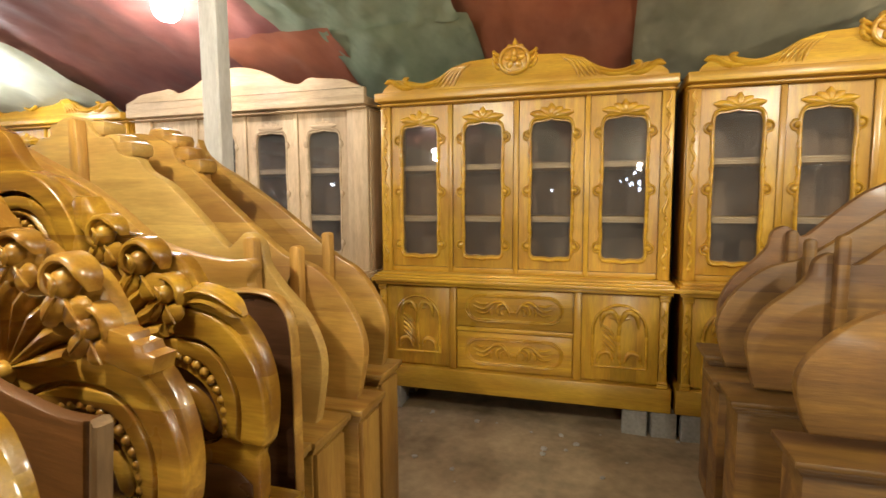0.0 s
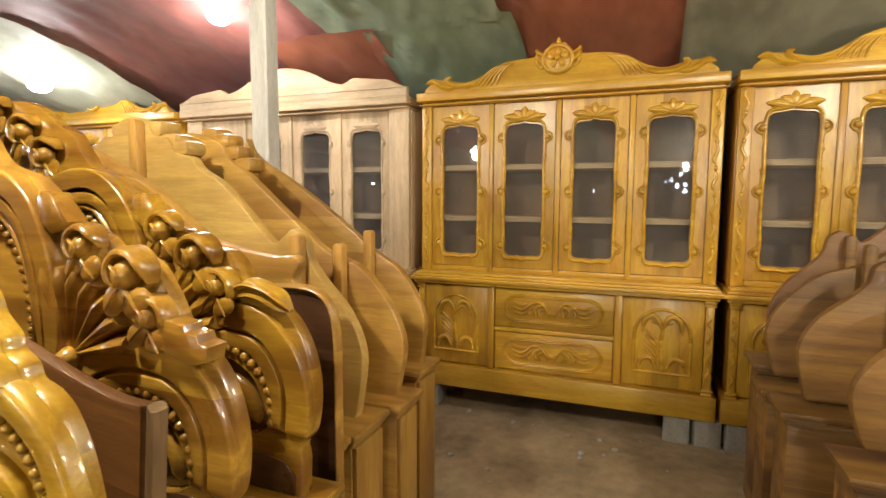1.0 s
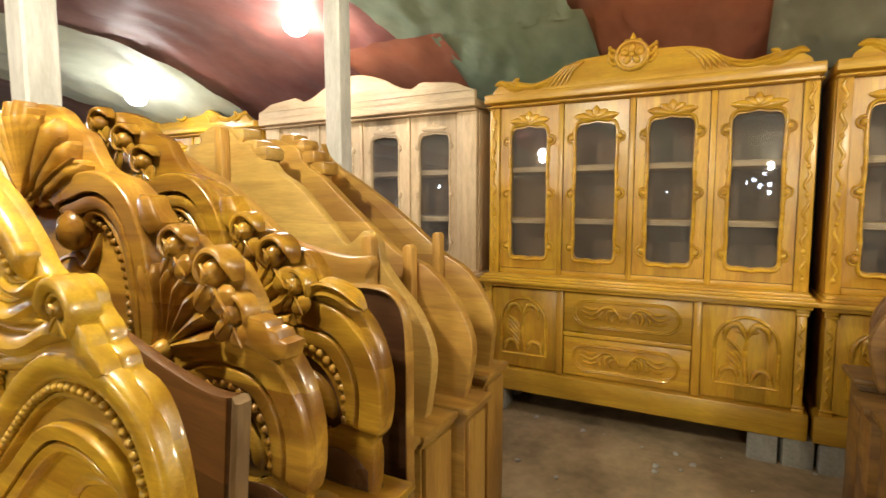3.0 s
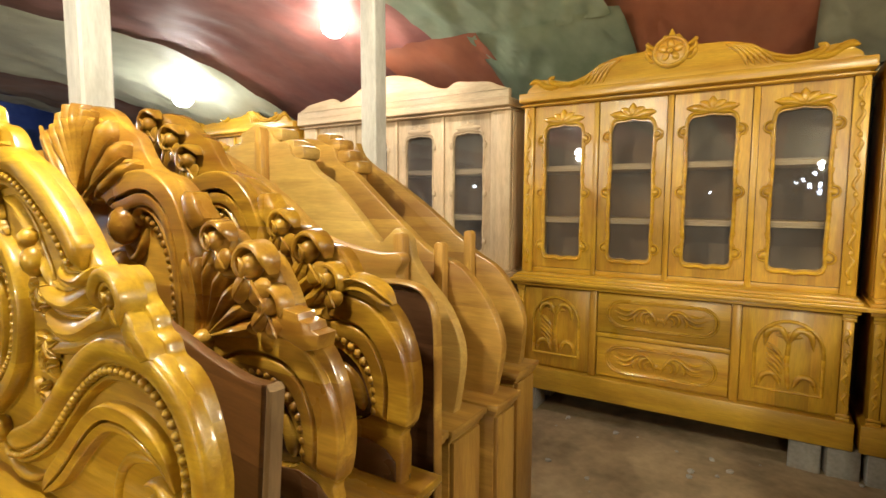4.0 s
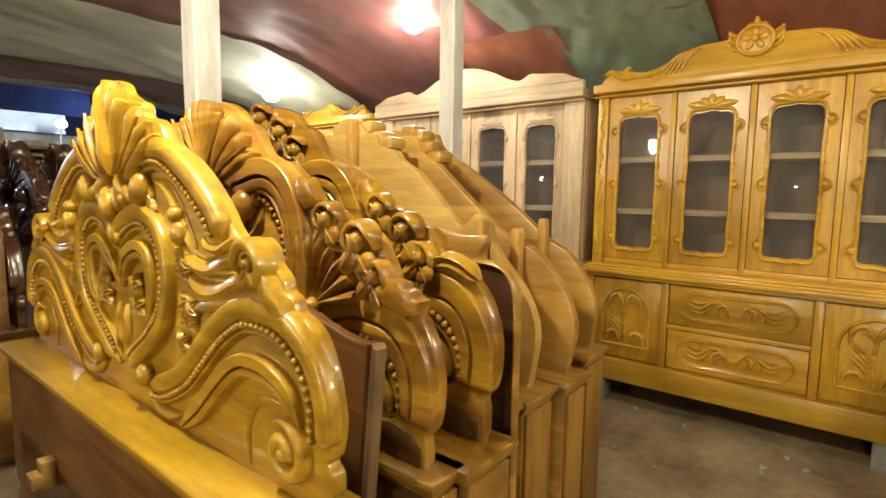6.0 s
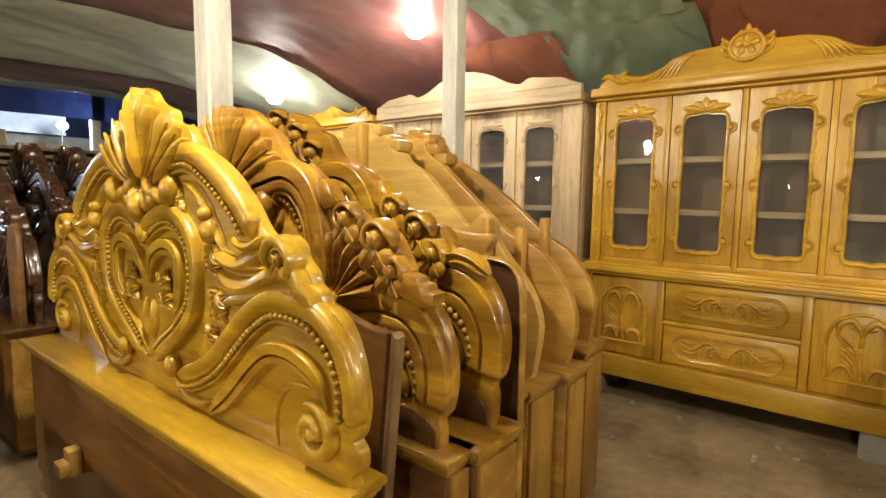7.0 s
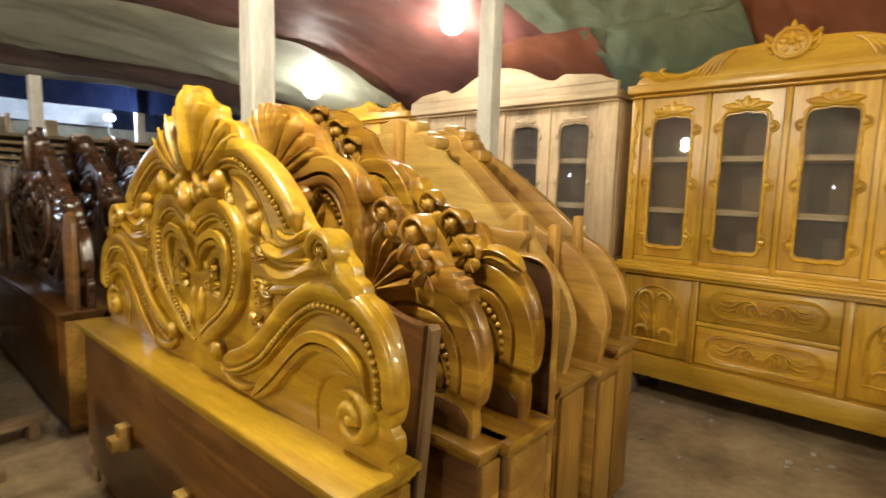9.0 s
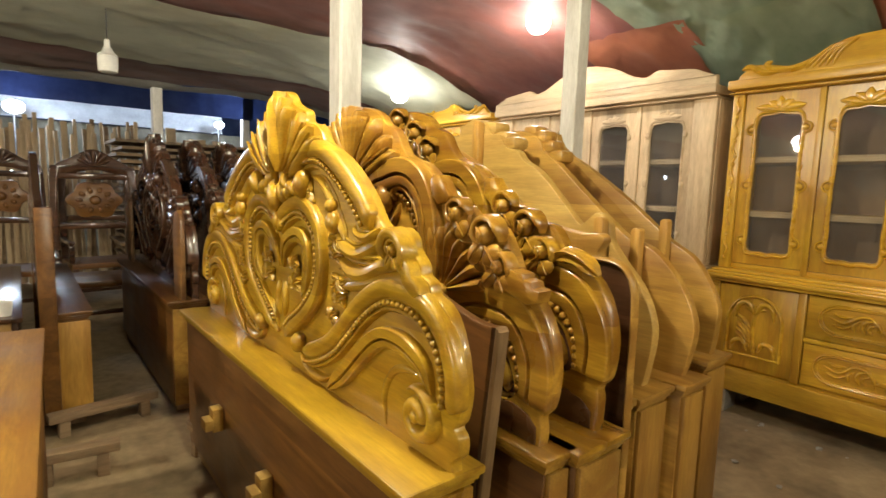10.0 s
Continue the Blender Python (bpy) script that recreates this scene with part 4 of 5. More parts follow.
plain_headboard("plain_headboard", -1.17, 1.035, RAW2, RAWV, "brown headboard back with a short shoulder plank", STACK, P_D, (), shallow=0.02, end=0.93, start=0.80)
ob = thing("footboard", pose(-1.20, 0.975, 0), "footboard darkened for shade, with rounded corner and pale rim", "footboard")
corner = [(0.30, 0.02), (0.30, 1.19), (0.80, 1.195), (0.92, 1.20), (0.985, 1.175), (1.012, 1.10), (1.015, 0.9), (1.015, 0.5), (1.01, 0.02)]
# dark wood on this face stands for the shadow of the board in front
part("face", slab(spline(corner, 5), 0.0, 0.03, 0.005), DARK, ob)
part("rim", ridge(bmesh.new(), spline([(0.72, 1.196), (0.80, 1.197), (0.92, 1.202), (0.985, 1.178), (1.014, 1.10), (1.017, 0.9), (1.017, 0.5), (1.012, 0.04)], 6), 0.009, 0.02, 0.008, ROUND, (0.02, 0.02)), RAW2, ob, "pale worn rim")
plain_headboard("plain_headboard", -1.20, 1.25, RAW, RAWV, "sanded tan headboard seen from its plain back", STACK, P_A, base=RAW2, end=0.972, fins=((0.05, 1.45, 1.70), (0.715, 0.80, 1.318)), tips=((0.085, 1.672), (0.15, 1.625), (0.20, 1.60)))
plain_headboard("plain_headboard", -1.20, 1.46, RAW2, RAWV, "sanded brown headboard seen from its plain back", STACK, P_B, base=RAW2, fins=((0.09, 1.45, 1.655), (0.735, 0.80, 1.275)), shallow=0.09, tips=((0.13, 1.672), (0.185, 1.648), (0.235, 1.60), (0.285, 1.555)))
plain_headboard("plain_headboard", -1.20, 1.83, RAW2, RAWV, "sanded brown headboard back at the end of the row", STACK, P_C, base=RAW2, fins=((0.05, 1.40, 1.63), (0.645, 0.80, 1.298)), end=0.92)

STACK2 = "headboards stacked across the aisle"
def lower(half, k):
    return [(u, 0.74 + (q - 0.74) * k) for u, q in half]


# these woods are darkened to stand for shade on the stack
for x, y, m, h, z, top in ((1.97, 2.50, BROWN, lower(P_A, 0.96), 0.74, 1.29), (1.96, 2.26, SHADED_RAW, lower(P_B, 0.90), 0.70, 1.27), (1.97, 2.00, SHADED_RAW, lower(P_A, 0.84), 0.72, 1.30), (2.05, 1.62, SHADED_RAW, lower(P_B, 0.78), 0.70, 1.15)):
    plain_headboard("plain_headboard", x, y, m, SHADED_RAW, "sanded headboard seen from its plain back, across the aisle, darkened for shade", STACK2, h, ((-0.66, 0.80, top),), shelf=z, base=SHADED_RAW)

STACK3 = "dark headboards in the far row"
for y, label in ((0.40, "dark-stained glossy carved headboard on its box"), (0.64, "dark glossy carved headboard behind another"), (0.88, "dark brown carved headboard at the back of its row")):
    (heart_headboard if y < 0.5 else fan_headboard)("carved_headboard", -3.69, y, DARK, RAW2, label, STACK3, shelf=0.69)

# ---- display cabinets ----
def opening(cu, z0, z1, w, n=44):
    """The outline of a glazed opening: waisted sides, shouldered top and scalloped foot."""
    pts = spline([(cu, z0 - 0.004), (cu + w * 0.35, z0 + 0.004), (cu + w * 0.8, z0 + 0.004), (cu + w * 0.99, z0 + 0.04), (cu + w * 0.97, z0 + 0.16), (cu + w, z0 + 0.24), (cu + w, z0 + 0.42), (cu + w * 0.97, z0 + 0.55),
                  (cu + w, z1 - 0.14), (cu + w * 0.97, z1 - 0.04), (cu + w * 0.78, z1 - 0.002), (cu + w * 0.35, z1 + 0.004), (cu, z1 + 0.014)], 5)
    left = [Vector((2 * cu - p[0], p[1])) for p in pts[::-1]][1:-1]
    return pts + left


def framed(hole, x0, x1, z0, z1, v0, v1):
    """A flat door with an opening through it."""
    bm = bmesh.new()
    cx, cz = (x0 + x1) / 2, sum(p[1] for p in hole) / len(hole)
    rim = []
    for p in hole:
        d = Vector((p[0] - cx, p[1] - cz))
        k = min((x1 - cx) / abs(d[0]) if d[0] else 9e9, ((z1 - cz) if d[1] > 0 else (cz - z0)) / abs(d[1]) if d[1] else 9e9)
        rim.append(Vector((cx, cz)) + d * k)
    for c in ((x0, z0), (x1, z0), (x0, z1), (x1, z1)):
        i = min(range(len(rim)), key=lambda q: (rim[q] - Vector(c)).length)
        rim[i] = Vector(c)
    n = len(hole)
    f_in, f_out, b_in, b_out = [[bm.verts.new((p[0], v, p[1])) for p in pts] for pts, v in ((hole, v0), (rim, v0), (hole, v1), (rim, v1))]
    for i in range(n):
        j = (i + 1) % n
        bm.faces.new((f_in[i], f_in[j], f_out[j], f_out[i]))
        bm.faces.new((b_out[i], b_out[j], b_in[j], b_in[i]))
        bm.faces.new((f_in[j], f_in[i], b_in[i], b_in[j]))
        bm.faces.new((f_out[i], f_out[j], b_out[j], b_out[i]))
    return bm


def leaf_spray(bm, u, z, w, v, h=0.012):
    """A flower of five pointed leaves."""
    for a, l in ((0, 0.068), (40, 0.062), (-40, 0.062), (74, 0.085), (-74, 0.085)):
        t = radians(90 - a)
        k = w / 0.1
        tip = Vector((u + math.cos(t) * l * k, z + math.sin(t) * l * k * 0.8))
        mid = (Vector((u, z)) + tip) / 2 + Vector((0, 0.006 if a else 0))
        ridge(bm, spline([(u, z), mid, tip], 5), 0.016 * k, h, v, ROUND, (0.4, 0.5))
    return bm


def crown_outline(kind):
    if kind == "plain":
        return [(0, 2.373), (0.119, 2.359), (0.26, 2.318), (0.40, 2.25), (0.50, 2.222), (0.545, 2.232), (0.60, 2.257), (0.68, 2.250), (0.80, 2.238), (0.877, 2.227), (0.93, 2.203), (1.0, 2.176), (1.018, 2.168), (1.018, 2.10)]
    return [(0, 2.30), (0.16, 2.285), (0.30, 2.275), (0.40, 2.245), (0.50, 2.19), (0.60, 2.165), (0.70, 2.185), (0.80, 2.195), (0.84, 2.165), (0.875, 2.135), (0.88, 2.10)]


def cabinet(cx, y, mat, matv, carved, label, W=0.915):
    ob = thing("display_cabinet", pose(cx, y, 0.0253) @ Matrix.Diagonal((0.985, 1, 0.985, 1)), label, "cabinet", "cabinets along the wall")
    H0, back = 0.155, 0.40
    shine = CABS if carved else mat
    # lower half
    part("plinth", box(-W - 0.03, W + 0.03, -0.12, back, H0, 0.30, 0.006), mat, ob)
    part("lower_carcass", box(-W, W, -0.06, back, 0.3005, 0.858, 0.003), matv, ob)
    for u in (0.02 - W, -0.40, 0.40, W - 0.02):
        w = 0.022
        part("lower_stile", box(u - w, u + w, -0.095, -0.058, 0.302, 0.857, 0.004), matv, ob)
    part("lower_rail", box(-0.377, 0.377, -0.088, -0.0585, 0.565, 0.592, 0.004), mat, ob)
    for z0, z1 in ((0.315, 0.56), (0.598, 0.848)):
        d = part("drawer", box(-0.372, 0.372, -0.080, -0.0585, z0, z1, 0.004), mat, ob)
        zc = (z0 + z1) / 2
        oval = [Vector((0.215 * sx + 0.092 * math.cos(a), zc + 0.086 * math.sin(a))) for sx, a0 in ((1, -math.pi / 2), (-1, math.pi / 2)) for a in np.linspace(a0, a0 + math.pi, 13)]
        oval = [Vector((p[0] * 1.02, p[1])) for p in oval]
        for k in (1.0, 0.90):
            part("panel_moulding", ridge(bmesh.new(), [Vector((p[0] * (k + 0.06 * (k < 1)), zc + (p[1] - zc) * k)) for p in oval + oval[:2]], 0.0065, 0.014, -0.079, ROUND, (0, 0)), shine, d)
        bm = bmesh.new()
        for s in (1, -1):
            for c, w in (([(0.02, zc - 0.05), (0.035, zc + 0.0), (0.075, zc + 0.045), (0.125, zc + 0.042), (0.16, zc + 0.012), (0.20, zc - 0.006), (0.262, zc + 0.016)], 0.010), ([(0.055, zc + 0.03), (0.092, zc + 0.022), (0.108, zc - 0.012), (0.09, zc - 0.048)], 0.011),
                         ([(0.045, zc + 0.01), (0.072, zc + 0.0), (0.078, zc - 0.025), (0.062, zc - 0.045)], 0.009), ([(0.125, zc + 0.018), (0.148, zc - 0.012), (0.140, zc - 0.045)], 0.010), ([(0.16, zc + 0.034), (0.20, zc + 0.026), (0.245, zc + 0.042)], 0.007),
                         ([(0.15, zc - 0.012), (0.195, zc - 0.034), (0.245, zc - 0.020)], 0.008)):
                ridge(bm, spline([(s * p, q) for p, q in c], 5), w, 0.022, -0.079, ROUND, (0.3, 0.3))
        pieces("carved_leaf", leaf_spray(bm, 0, zc - 0.03, 0.06, -0.079), shine, d)
    for s in (-1, 1):
        cu = s * 0.6475
        d = part("lower_door", box(cu - 0.222, cu + 0.222, -0.080, -0.0585, 0.315, 0.848, 0.004), matv, ob)
        arch = [Vector((cu - 0.155, 0.40))] + [Vector((cu - 0.155 * math.cos(a), 0.62 + 0.165 * math.sin(a))) for a in np.linspace(0, math.pi, 15)] + [Vector((cu + 0.155, 0.40))]
        arch = [arch[0].lerp(arch[1], k / 4) for k in range(4)] + arch[1:-1] + [arch[-2].lerp(arch[-1], k / 4) for k in range(1, 5)]
        bm = ridge(bmesh.new(), arch, 0.010, 0.019, -0.079, ROUND, (0, 0))
        ridge(bm, [Vector((cu - 0.16 + 0.04 * k, 0.40)) for k in range(9)], 0.008, 0.011, -0.079, ROUND, (0, 0))
        part("arch_moulding", bm, shine, d)
        bm = bmesh.new()
        ridge(bm, spline([(cu + 0.01, 0.41), (cu - 0.005, 0.55), (cu + 0.005, 0.72)], 6), 0.012, 0.010, -0.079)
        for m in (1, -1):
            ridge(bm, spline([(cu, 0.66), (cu + m * 0.04, 0.74), (cu + m * 0.095, 0.72), (cu + m * 0.11, 0.64)], 6), 0.017, 0.026, -0.079, ROUND, (0.3, 0.4))
            ridge(bm, spline([(cu + m * 0.03, 0.43), (cu + m * 0.06, 0.49), (cu + m * 0.11, 0.48), (cu + m * 0.13, 0.42)], 6), 0.015, 0.024, -0.079, ROUND, (0.3, 0.4))
        for k in range(5):
            ridge(bm, spline([(cu - 0.02, 0.46 + 0.03 * k), (cu - 0.06, 0.51 + 0.03 * k), (cu - 0.10, 0.54 + 0.03 * k)], 5), 0.010, 0.022, -0.079, ROUND, (0.4, 0.5))
        pieces("carved_leaf", leaf_spray(bm, cu, 0.69, 0.075, -0.079), shine, d)
        for z0, z1 in ((0.3005, 0.318), (0.322, 0.336), (0.820, 0.834), (0.838, 0.8575)):
            part("corner_moulding", box(s * (W - 0.02) - 0.030, s * (W - 0.02) + 0.030, -0.104, -0.0955, z0, z1, 0.003), mat, ob)
        bm = bmesh.new()
        for k in range(4):
            z = 0.38 + 0.105 * k
            ridge(bm, spline([(s * (W - 0.012), z), (s * (W - 0.028), z + 0.03), (s * (W - 0.012), z + 0.06), (s * (W - 0.026), z + 0.085)], 4), 0.008, 0.010, -0.0945, ROUND, (0.4, 0.4))
        if carved:
            pieces("post_carving", bm, shine, ob)
        else:
            bm.free()
    # worktop mouldings
    for z0, z1, o in ((0.8585, 0.880, 0.030), (0.8803, 0.905, 0.055), (0.9053, 0.922, 0.035), (0.9223, 0.938, 0.015)):
        part("counter_moulding", box(-W - o * 0.8, W + o * 0.8, -0.095 - o * 0.9, back, z0, z1, 0.005), mat, ob)
    # upper half: sides, back, top, shelves
    for s in (-1, 1):
        part("side_panel", box(s * W - 0.012, s * W + 0.012, 0.012, back, 0.9385, 2.055, 0.003), matv, ob)
        part("corner_post", box(min(s * 0.854, s * (W + 0.007)), max(s * 0.854, s * (W + 0.007)), -0.028, 0.010, 0.9385, 2.055, 0.006), matv, ob)
        if carved:
            bm = bmesh.new()
            for k in range(7):
                z = 1.02 + 0.15 * k
                ridge(bm, spline([(s * 0.895, z), (s * 0.878, z + 0.04), (s * 0.90, z + 0.09), (s * 0.886, z + 0.125)], 4), 0.010, 0.012, -0.027, ROUND, (0.4, 0.4))
                blob(bm, (s * 0.89, -0.03, z - 0.012), (0.012, 0.009, 0.016))
            pieces("post_carving", bm, shine, ob)
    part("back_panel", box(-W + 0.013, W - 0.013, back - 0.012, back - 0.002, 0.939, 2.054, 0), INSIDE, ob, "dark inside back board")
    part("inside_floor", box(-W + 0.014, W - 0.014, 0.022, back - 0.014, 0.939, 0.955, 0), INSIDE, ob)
    for z in (1.296, 1.640):
        shelf = part("shelf", box(-W + 0.015, W - 0.015, 0.052, back - 0.015, z - 0.019, z + 0.019, 0.003), mat, ob)
        for k in (-1, 0, 1):
            part("edge_bead", box(-W + 0.016, W - 0.016, 0.043, 0.0515, z + 0.0125 * k - 0.0048, z + 0.0125 * k + 0.0048, 0.002), PALE, shelf, "pale beaded shelf edge")
    for u in (-0.437, 0.0, 0.437):
        part("stile", box(u - 0.016, u + 0.016, -0.012, 0.012, 0.9385, 2.055, 0.004), matv, ob)
    part("foot_rail", box(-0.853, 0.853, -0.006, 0.012, 0.9387, 0.972, 0.003), mat, ob)
    for cu in (-0.6535, -0.2185, 0.2185, 0.6535):
        hole = opening(cu, 1.056, 1.905, 0.127)
        d = part("door", framed(hole, cu - 0.198, cu + 0.198, 0.975, 2.048, 0.0, 0.022), matv, ob)
        closed = hole + hole[:2]
        if carved:
            part("opening_moulding", ridge(bmesh.new(), [Vector((cu, 1.48)) + (p - Vector((cu, 1.48))) * 1.045 for p in closed], 0.011, 0.020, 0.001, ROUND, (0, 0)), shine, d)
            bm = bmesh.new()
            for s in (1, -1):
                for z in (1.125, 1.475, 1.825):
                    blob(bm, (cu + s * 0.146, -0.008, z), (0.020, 0.018, 0.020), 0, 2)
                    curl = [Vector((cu + s * (0.146 + 0.031 * math.cos(a)), z + 0.031 * math.sin(a))) for a in np.linspace(-2.5, 2.5, 11)]
                    ridge(bm, curl, 0.007, 0.014, 0.0, ROUND, (0.3, 0.3))
                    if z < 1.8:
                        ridge(bm, spline([(cu + s * 0.15, z + 0.03), (cu + s * 0.128, z + 0.07), (cu + s * 0.148, z + 0.13)], 5), 0.009, 0.014, 0.0, ROUND, (0.3, 0.5))
                    if z > 1.2:
                        ridge(bm, spline([(cu + s * 0.15, z - 0.03), (cu + s * 0.128, z - 0.07), (cu + s * 0.148, z - 0.13)], 5), 0.009, 0.014, 0.0, ROUND, (0.3, 0.5))
            pieces("scroll_carving", bm, shine, d)
            pieces("carved_leaf", leaf_spray(sprig(bmesh.new(), cu, 1.932, 0.075, 90, -0.004, 4, 120), cu, 1.930, 0.165, 0.001, 0.026), shine, d)
        else:
            part("opening_moulding", ridge(bmesh.new(), [Vector((cu, 1.48)) + (p - Vector((cu, 1.48))) * 1.04 for p in closed], 0.008, 0.007, 0.001, ROUND, (0, 0)), shine, d)
            bm = bmesh.new()
            for s in (1, -1):
                for z in (1.125, 1.475, 1.825):
                    blob(bm, (cu + s * 0.140, -0.002, z), (0.018, 0.010, 0.026), 0, 2)
            pieces("scroll_carving", bm, shine, d)
            pieces("carved_leaf", leaf_spray(bmesh.new(), cu, 1.930, 0.13, 0.001, 0.008), shine, d)
        pane = part("pane", box(cu - 0.150, cu + 0.150, 0.0225, 0.0265, 1.03, 1.935, 0), GLASS, d, "clear glass pane with dust and a painted reflection haze")
        pane.visible_shadow = False
    part("top_board", box(-W, W, -0.03, back, 2.0555, 2.072, 0.003), mat, ob)
    part("cornice", box(-W - 0.022, W + 0.022, -0.095, back, 2.0725, 2.130, 0.008), mat, ob)
    part("cornice_lip", box(-W - 0.02, W + 0.02, -0.07, back, 2.050, 2.0549, 0.002), mat, ob)
    half = [(u, z + 0.012) for u, z in crown_outline("carved" if carved else "plain")]
    crown = part("crown", slab(both(half, 6), -0.09, -0.045, 0.008), mat, ob)
    if carved:
        bm = bmesh.new()
        for s in (1, -1):
            for k in range(5):
                o = 0.032 * k
                ridge(bm, spline([(s * (0.385 + o), 2.145), (s * (0.365 + o * 0.8), 2.195), (s * (0.325 + o * 0.6), 2.245), (s * (0.275 + o * 0.5), 2.275 - o * 0.12)], 6), 0.011, 0.018, -0.089, ROUND, (0.3, 0.25))
            ridge(bm, spline([(s * 0.46, 2.19), (s * 0.56, 2.155), (s * 0.66, 2.16), (s * 0.72, 2.195), (s * 0.69, 2.215)], 6), 0.018, 0.018, -0.089, ROLL, (0.3, 0.2))
            ridge(bm, spline([(s * 0.66, 2.145), (s * 0.74, 2.155), (s * 0.81, 2.195), (s * 0.86, 2.185)], 6), 0.020, 0.018, -0.089, ROLL, (0.3, 0.3))
        pieces("scroll_carving", bm, shine, crown)
        bm = bmesh.new()
        ring = [Vector((0.088 * math.cos(q), 2.270 + 0.078 * math.sin(q))) for q in np.linspace(0, math.tau, 30)]
        part("cartouche", slab(ring[:-1], -0.105, -0.06, 0.012), mat, crown)
        ridge(bm, ring + ring[1:2], 0.012, 0.020, -0.104, ROUND, (0, 0))
        for k in range(5):
            q = math.tau * (k + 0.25) / 5
            blob(bm, (0.045 * math.cos(q), -0.110, 2.275 + 0.038 * math.sin(q)), (0.026, 0.014, 0.02), -math.degrees(q))
        blob(bm, (0, -0.118, 2.275), (0.018, 0.014, 0.016))
        for q in (-28, 0, 28):
            ridge(bm, spline([(0.012 * q / 28, 2.325), (0.034 * q / 28, 2.355), (0.040 * q / 28, 2.402 - abs(q) * 0.0012)], 5), 0.019, 0.028, -0.075, ROUND, (0.4, 0.5))
        for s in (1, -1):
            for k in range(3):
                ridge(bm, spline([(s * 0.08, 2.225 + 0.035 * k), (s * 0.108, 2.235 + 0.038 * k), (s * 0.128, 2.265 + 0.030 * k), (s * 0.122, 2.295 + 0.022 * k)], 5), 0.013, 0.024, -0.089, ROUND, (0.3, 0.4))
        pieces("crest_petal", bm, shine, crown)
    return ob


cabinet(0.0, 3.213, CAB, CABV, True, "yellow varnished display cabinet with four carved glazed doors")
cabinet(1.885, 3.213, CAB, CABV, True, "yellow varnished carved display cabinet beside another like it")
cabinet(-2.0, 3.213, PALE, PALEV, False, "unfinished pale wooden display cabinet with glazed doors", 1.0)
cabinet(-3.98, 3.213, CAB, CABV, True, "yellow carved display cabinet partly hidden by headboards")


def block(x, y, turn, z=0.178):
    ob = part("support_block", box(-0.072, 0.072, -0.105, 0.105, -0.02, z - 0.0005, 0.012), CONC)
    ob.matrix_basis = pose(x, y, 0, 0, 0, turn)
    tagged(ob, "rough grey concrete block under a cabinet corner", "block", "blocks under the cabinets")


for cx in (-3.98, -2.0, 0.0, 1.885):
    for u, y, a in ((-0.83, 3.20, 4), (0.74, 3.20, -4), (0.885, 3.205, 8), (-0.83, 3.50, 0), (0.83, 3.50, 3)):
        block(cx + u, y, a)

# ---- low chests and the far row ----
def low_chest(x, y, w, d, top, mat, side, label, turn=0.0):
    ob = thing("bed_box", pose(x, y, 0, 0, 0, turn), label, "bed box")
    for k in range(3):
        part("top_plank", box(-w / 2, w / 2, -d / 2 + d * k / 3 + 0.001, -d / 2 + d * (k + 1) / 3 - 0.001, top - 0.024, top, 0.004), mat, ob)
    part("front_panel", box(-w / 2 + 0.02, w / 2 - 0.02, d / 2 - 0.045, d / 2 - 0.02, 0.06, top - 0.026), mat, ob)
    part("back_panel", box(-w / 2 + 0.02, w / 2 - 0.02, -d / 2 + 0.02, -d / 2 + 0.045, 0.06, top - 0.026), mat, ob)
    for s in (-1, 1):
        part("end_panel", box(s * (w / 2 - 0.035) - 0.014, s * (w / 2 - 0.035) + 0.014, -d / 2 + 0.047, d / 2 - 0.047, 0.06, top - 0.026), side, ob)
    for s in (-1, 1):
        part("timber_foot", box(s * (w / 2 - 0.2) - 0.04, s * (w / 2 - 0.2) + 0.04, -d / 2 + 0.03, d / 2 - 0.03, -0.01, 0.0595), TIMBER, ob)
    return ob


low_chest(-1.20, -0.665, 1.94, 0.62, 0.75, CHESTW, RAWV, "tan wooden bed box with a flat plank top", -2.3)
low_chest(-3.58, -0.70, 1.9, 0.62, 0.70, DARK, RAW2, "dark polished bed box with a glossy top")

ob = thing("cup", pose(-2.72, -0.46, 0.70), "small pale cup standing on the dark box", "cup")
bm = bmesh.new()
rings = [[bm.verts.new((r * math.cos(q * math.tau / 20), r * math.sin(q * math.tau / 20), h)) for q in range(20)] for r, h in ((0.026, 0.0), (0.031, 0.03), (0.035, 0.075), (0.032, 0.075), (0.028, 0.03), (0.02, 0.008))]
for p, q in zip(rings, rings[1:]):
    for k in range(20):
        bm.faces.new((p[k], p[(k + 1) % 20], q[(k + 1) % 20], q[k]))
bm.faces.new(rings[0]); bm.faces.new(rings[-1])
part("cup_body", bm, DULL, ob)
ob = thing("carved_headboard", pose(-3.83, -0.185, 0, 0, 0, 180), "dark headboard with a pale end post, facing the aisle", "headboard", STACK3)
part("back_board", slab(both([(0, 1.55), (0.2, 1.52), (0.4, 1.40), (0.6, 1.28), (0.8, 1.22), (0.95, 1.20), (0.98, 1.1), (0.98, 0.64)], 5), 0.09, 0.135, 0.008), DARK, ob)
for u in (-0.985, 0.985):
    part("upright", box(u - 0.022, u + 0.022, 0.06, 0.14, 0.05, 1.23, 0.008), SHADE, ob)
base_box(ob, -1.0, 1.0, -0.10, 0.088, 0.66, SHADE, RAWV)
part("end_post", box(-1.0, -0.972, -0.085, 0.085, 0.05, 0.606, 0.005), RAWV, ob, "pale wooden end post")

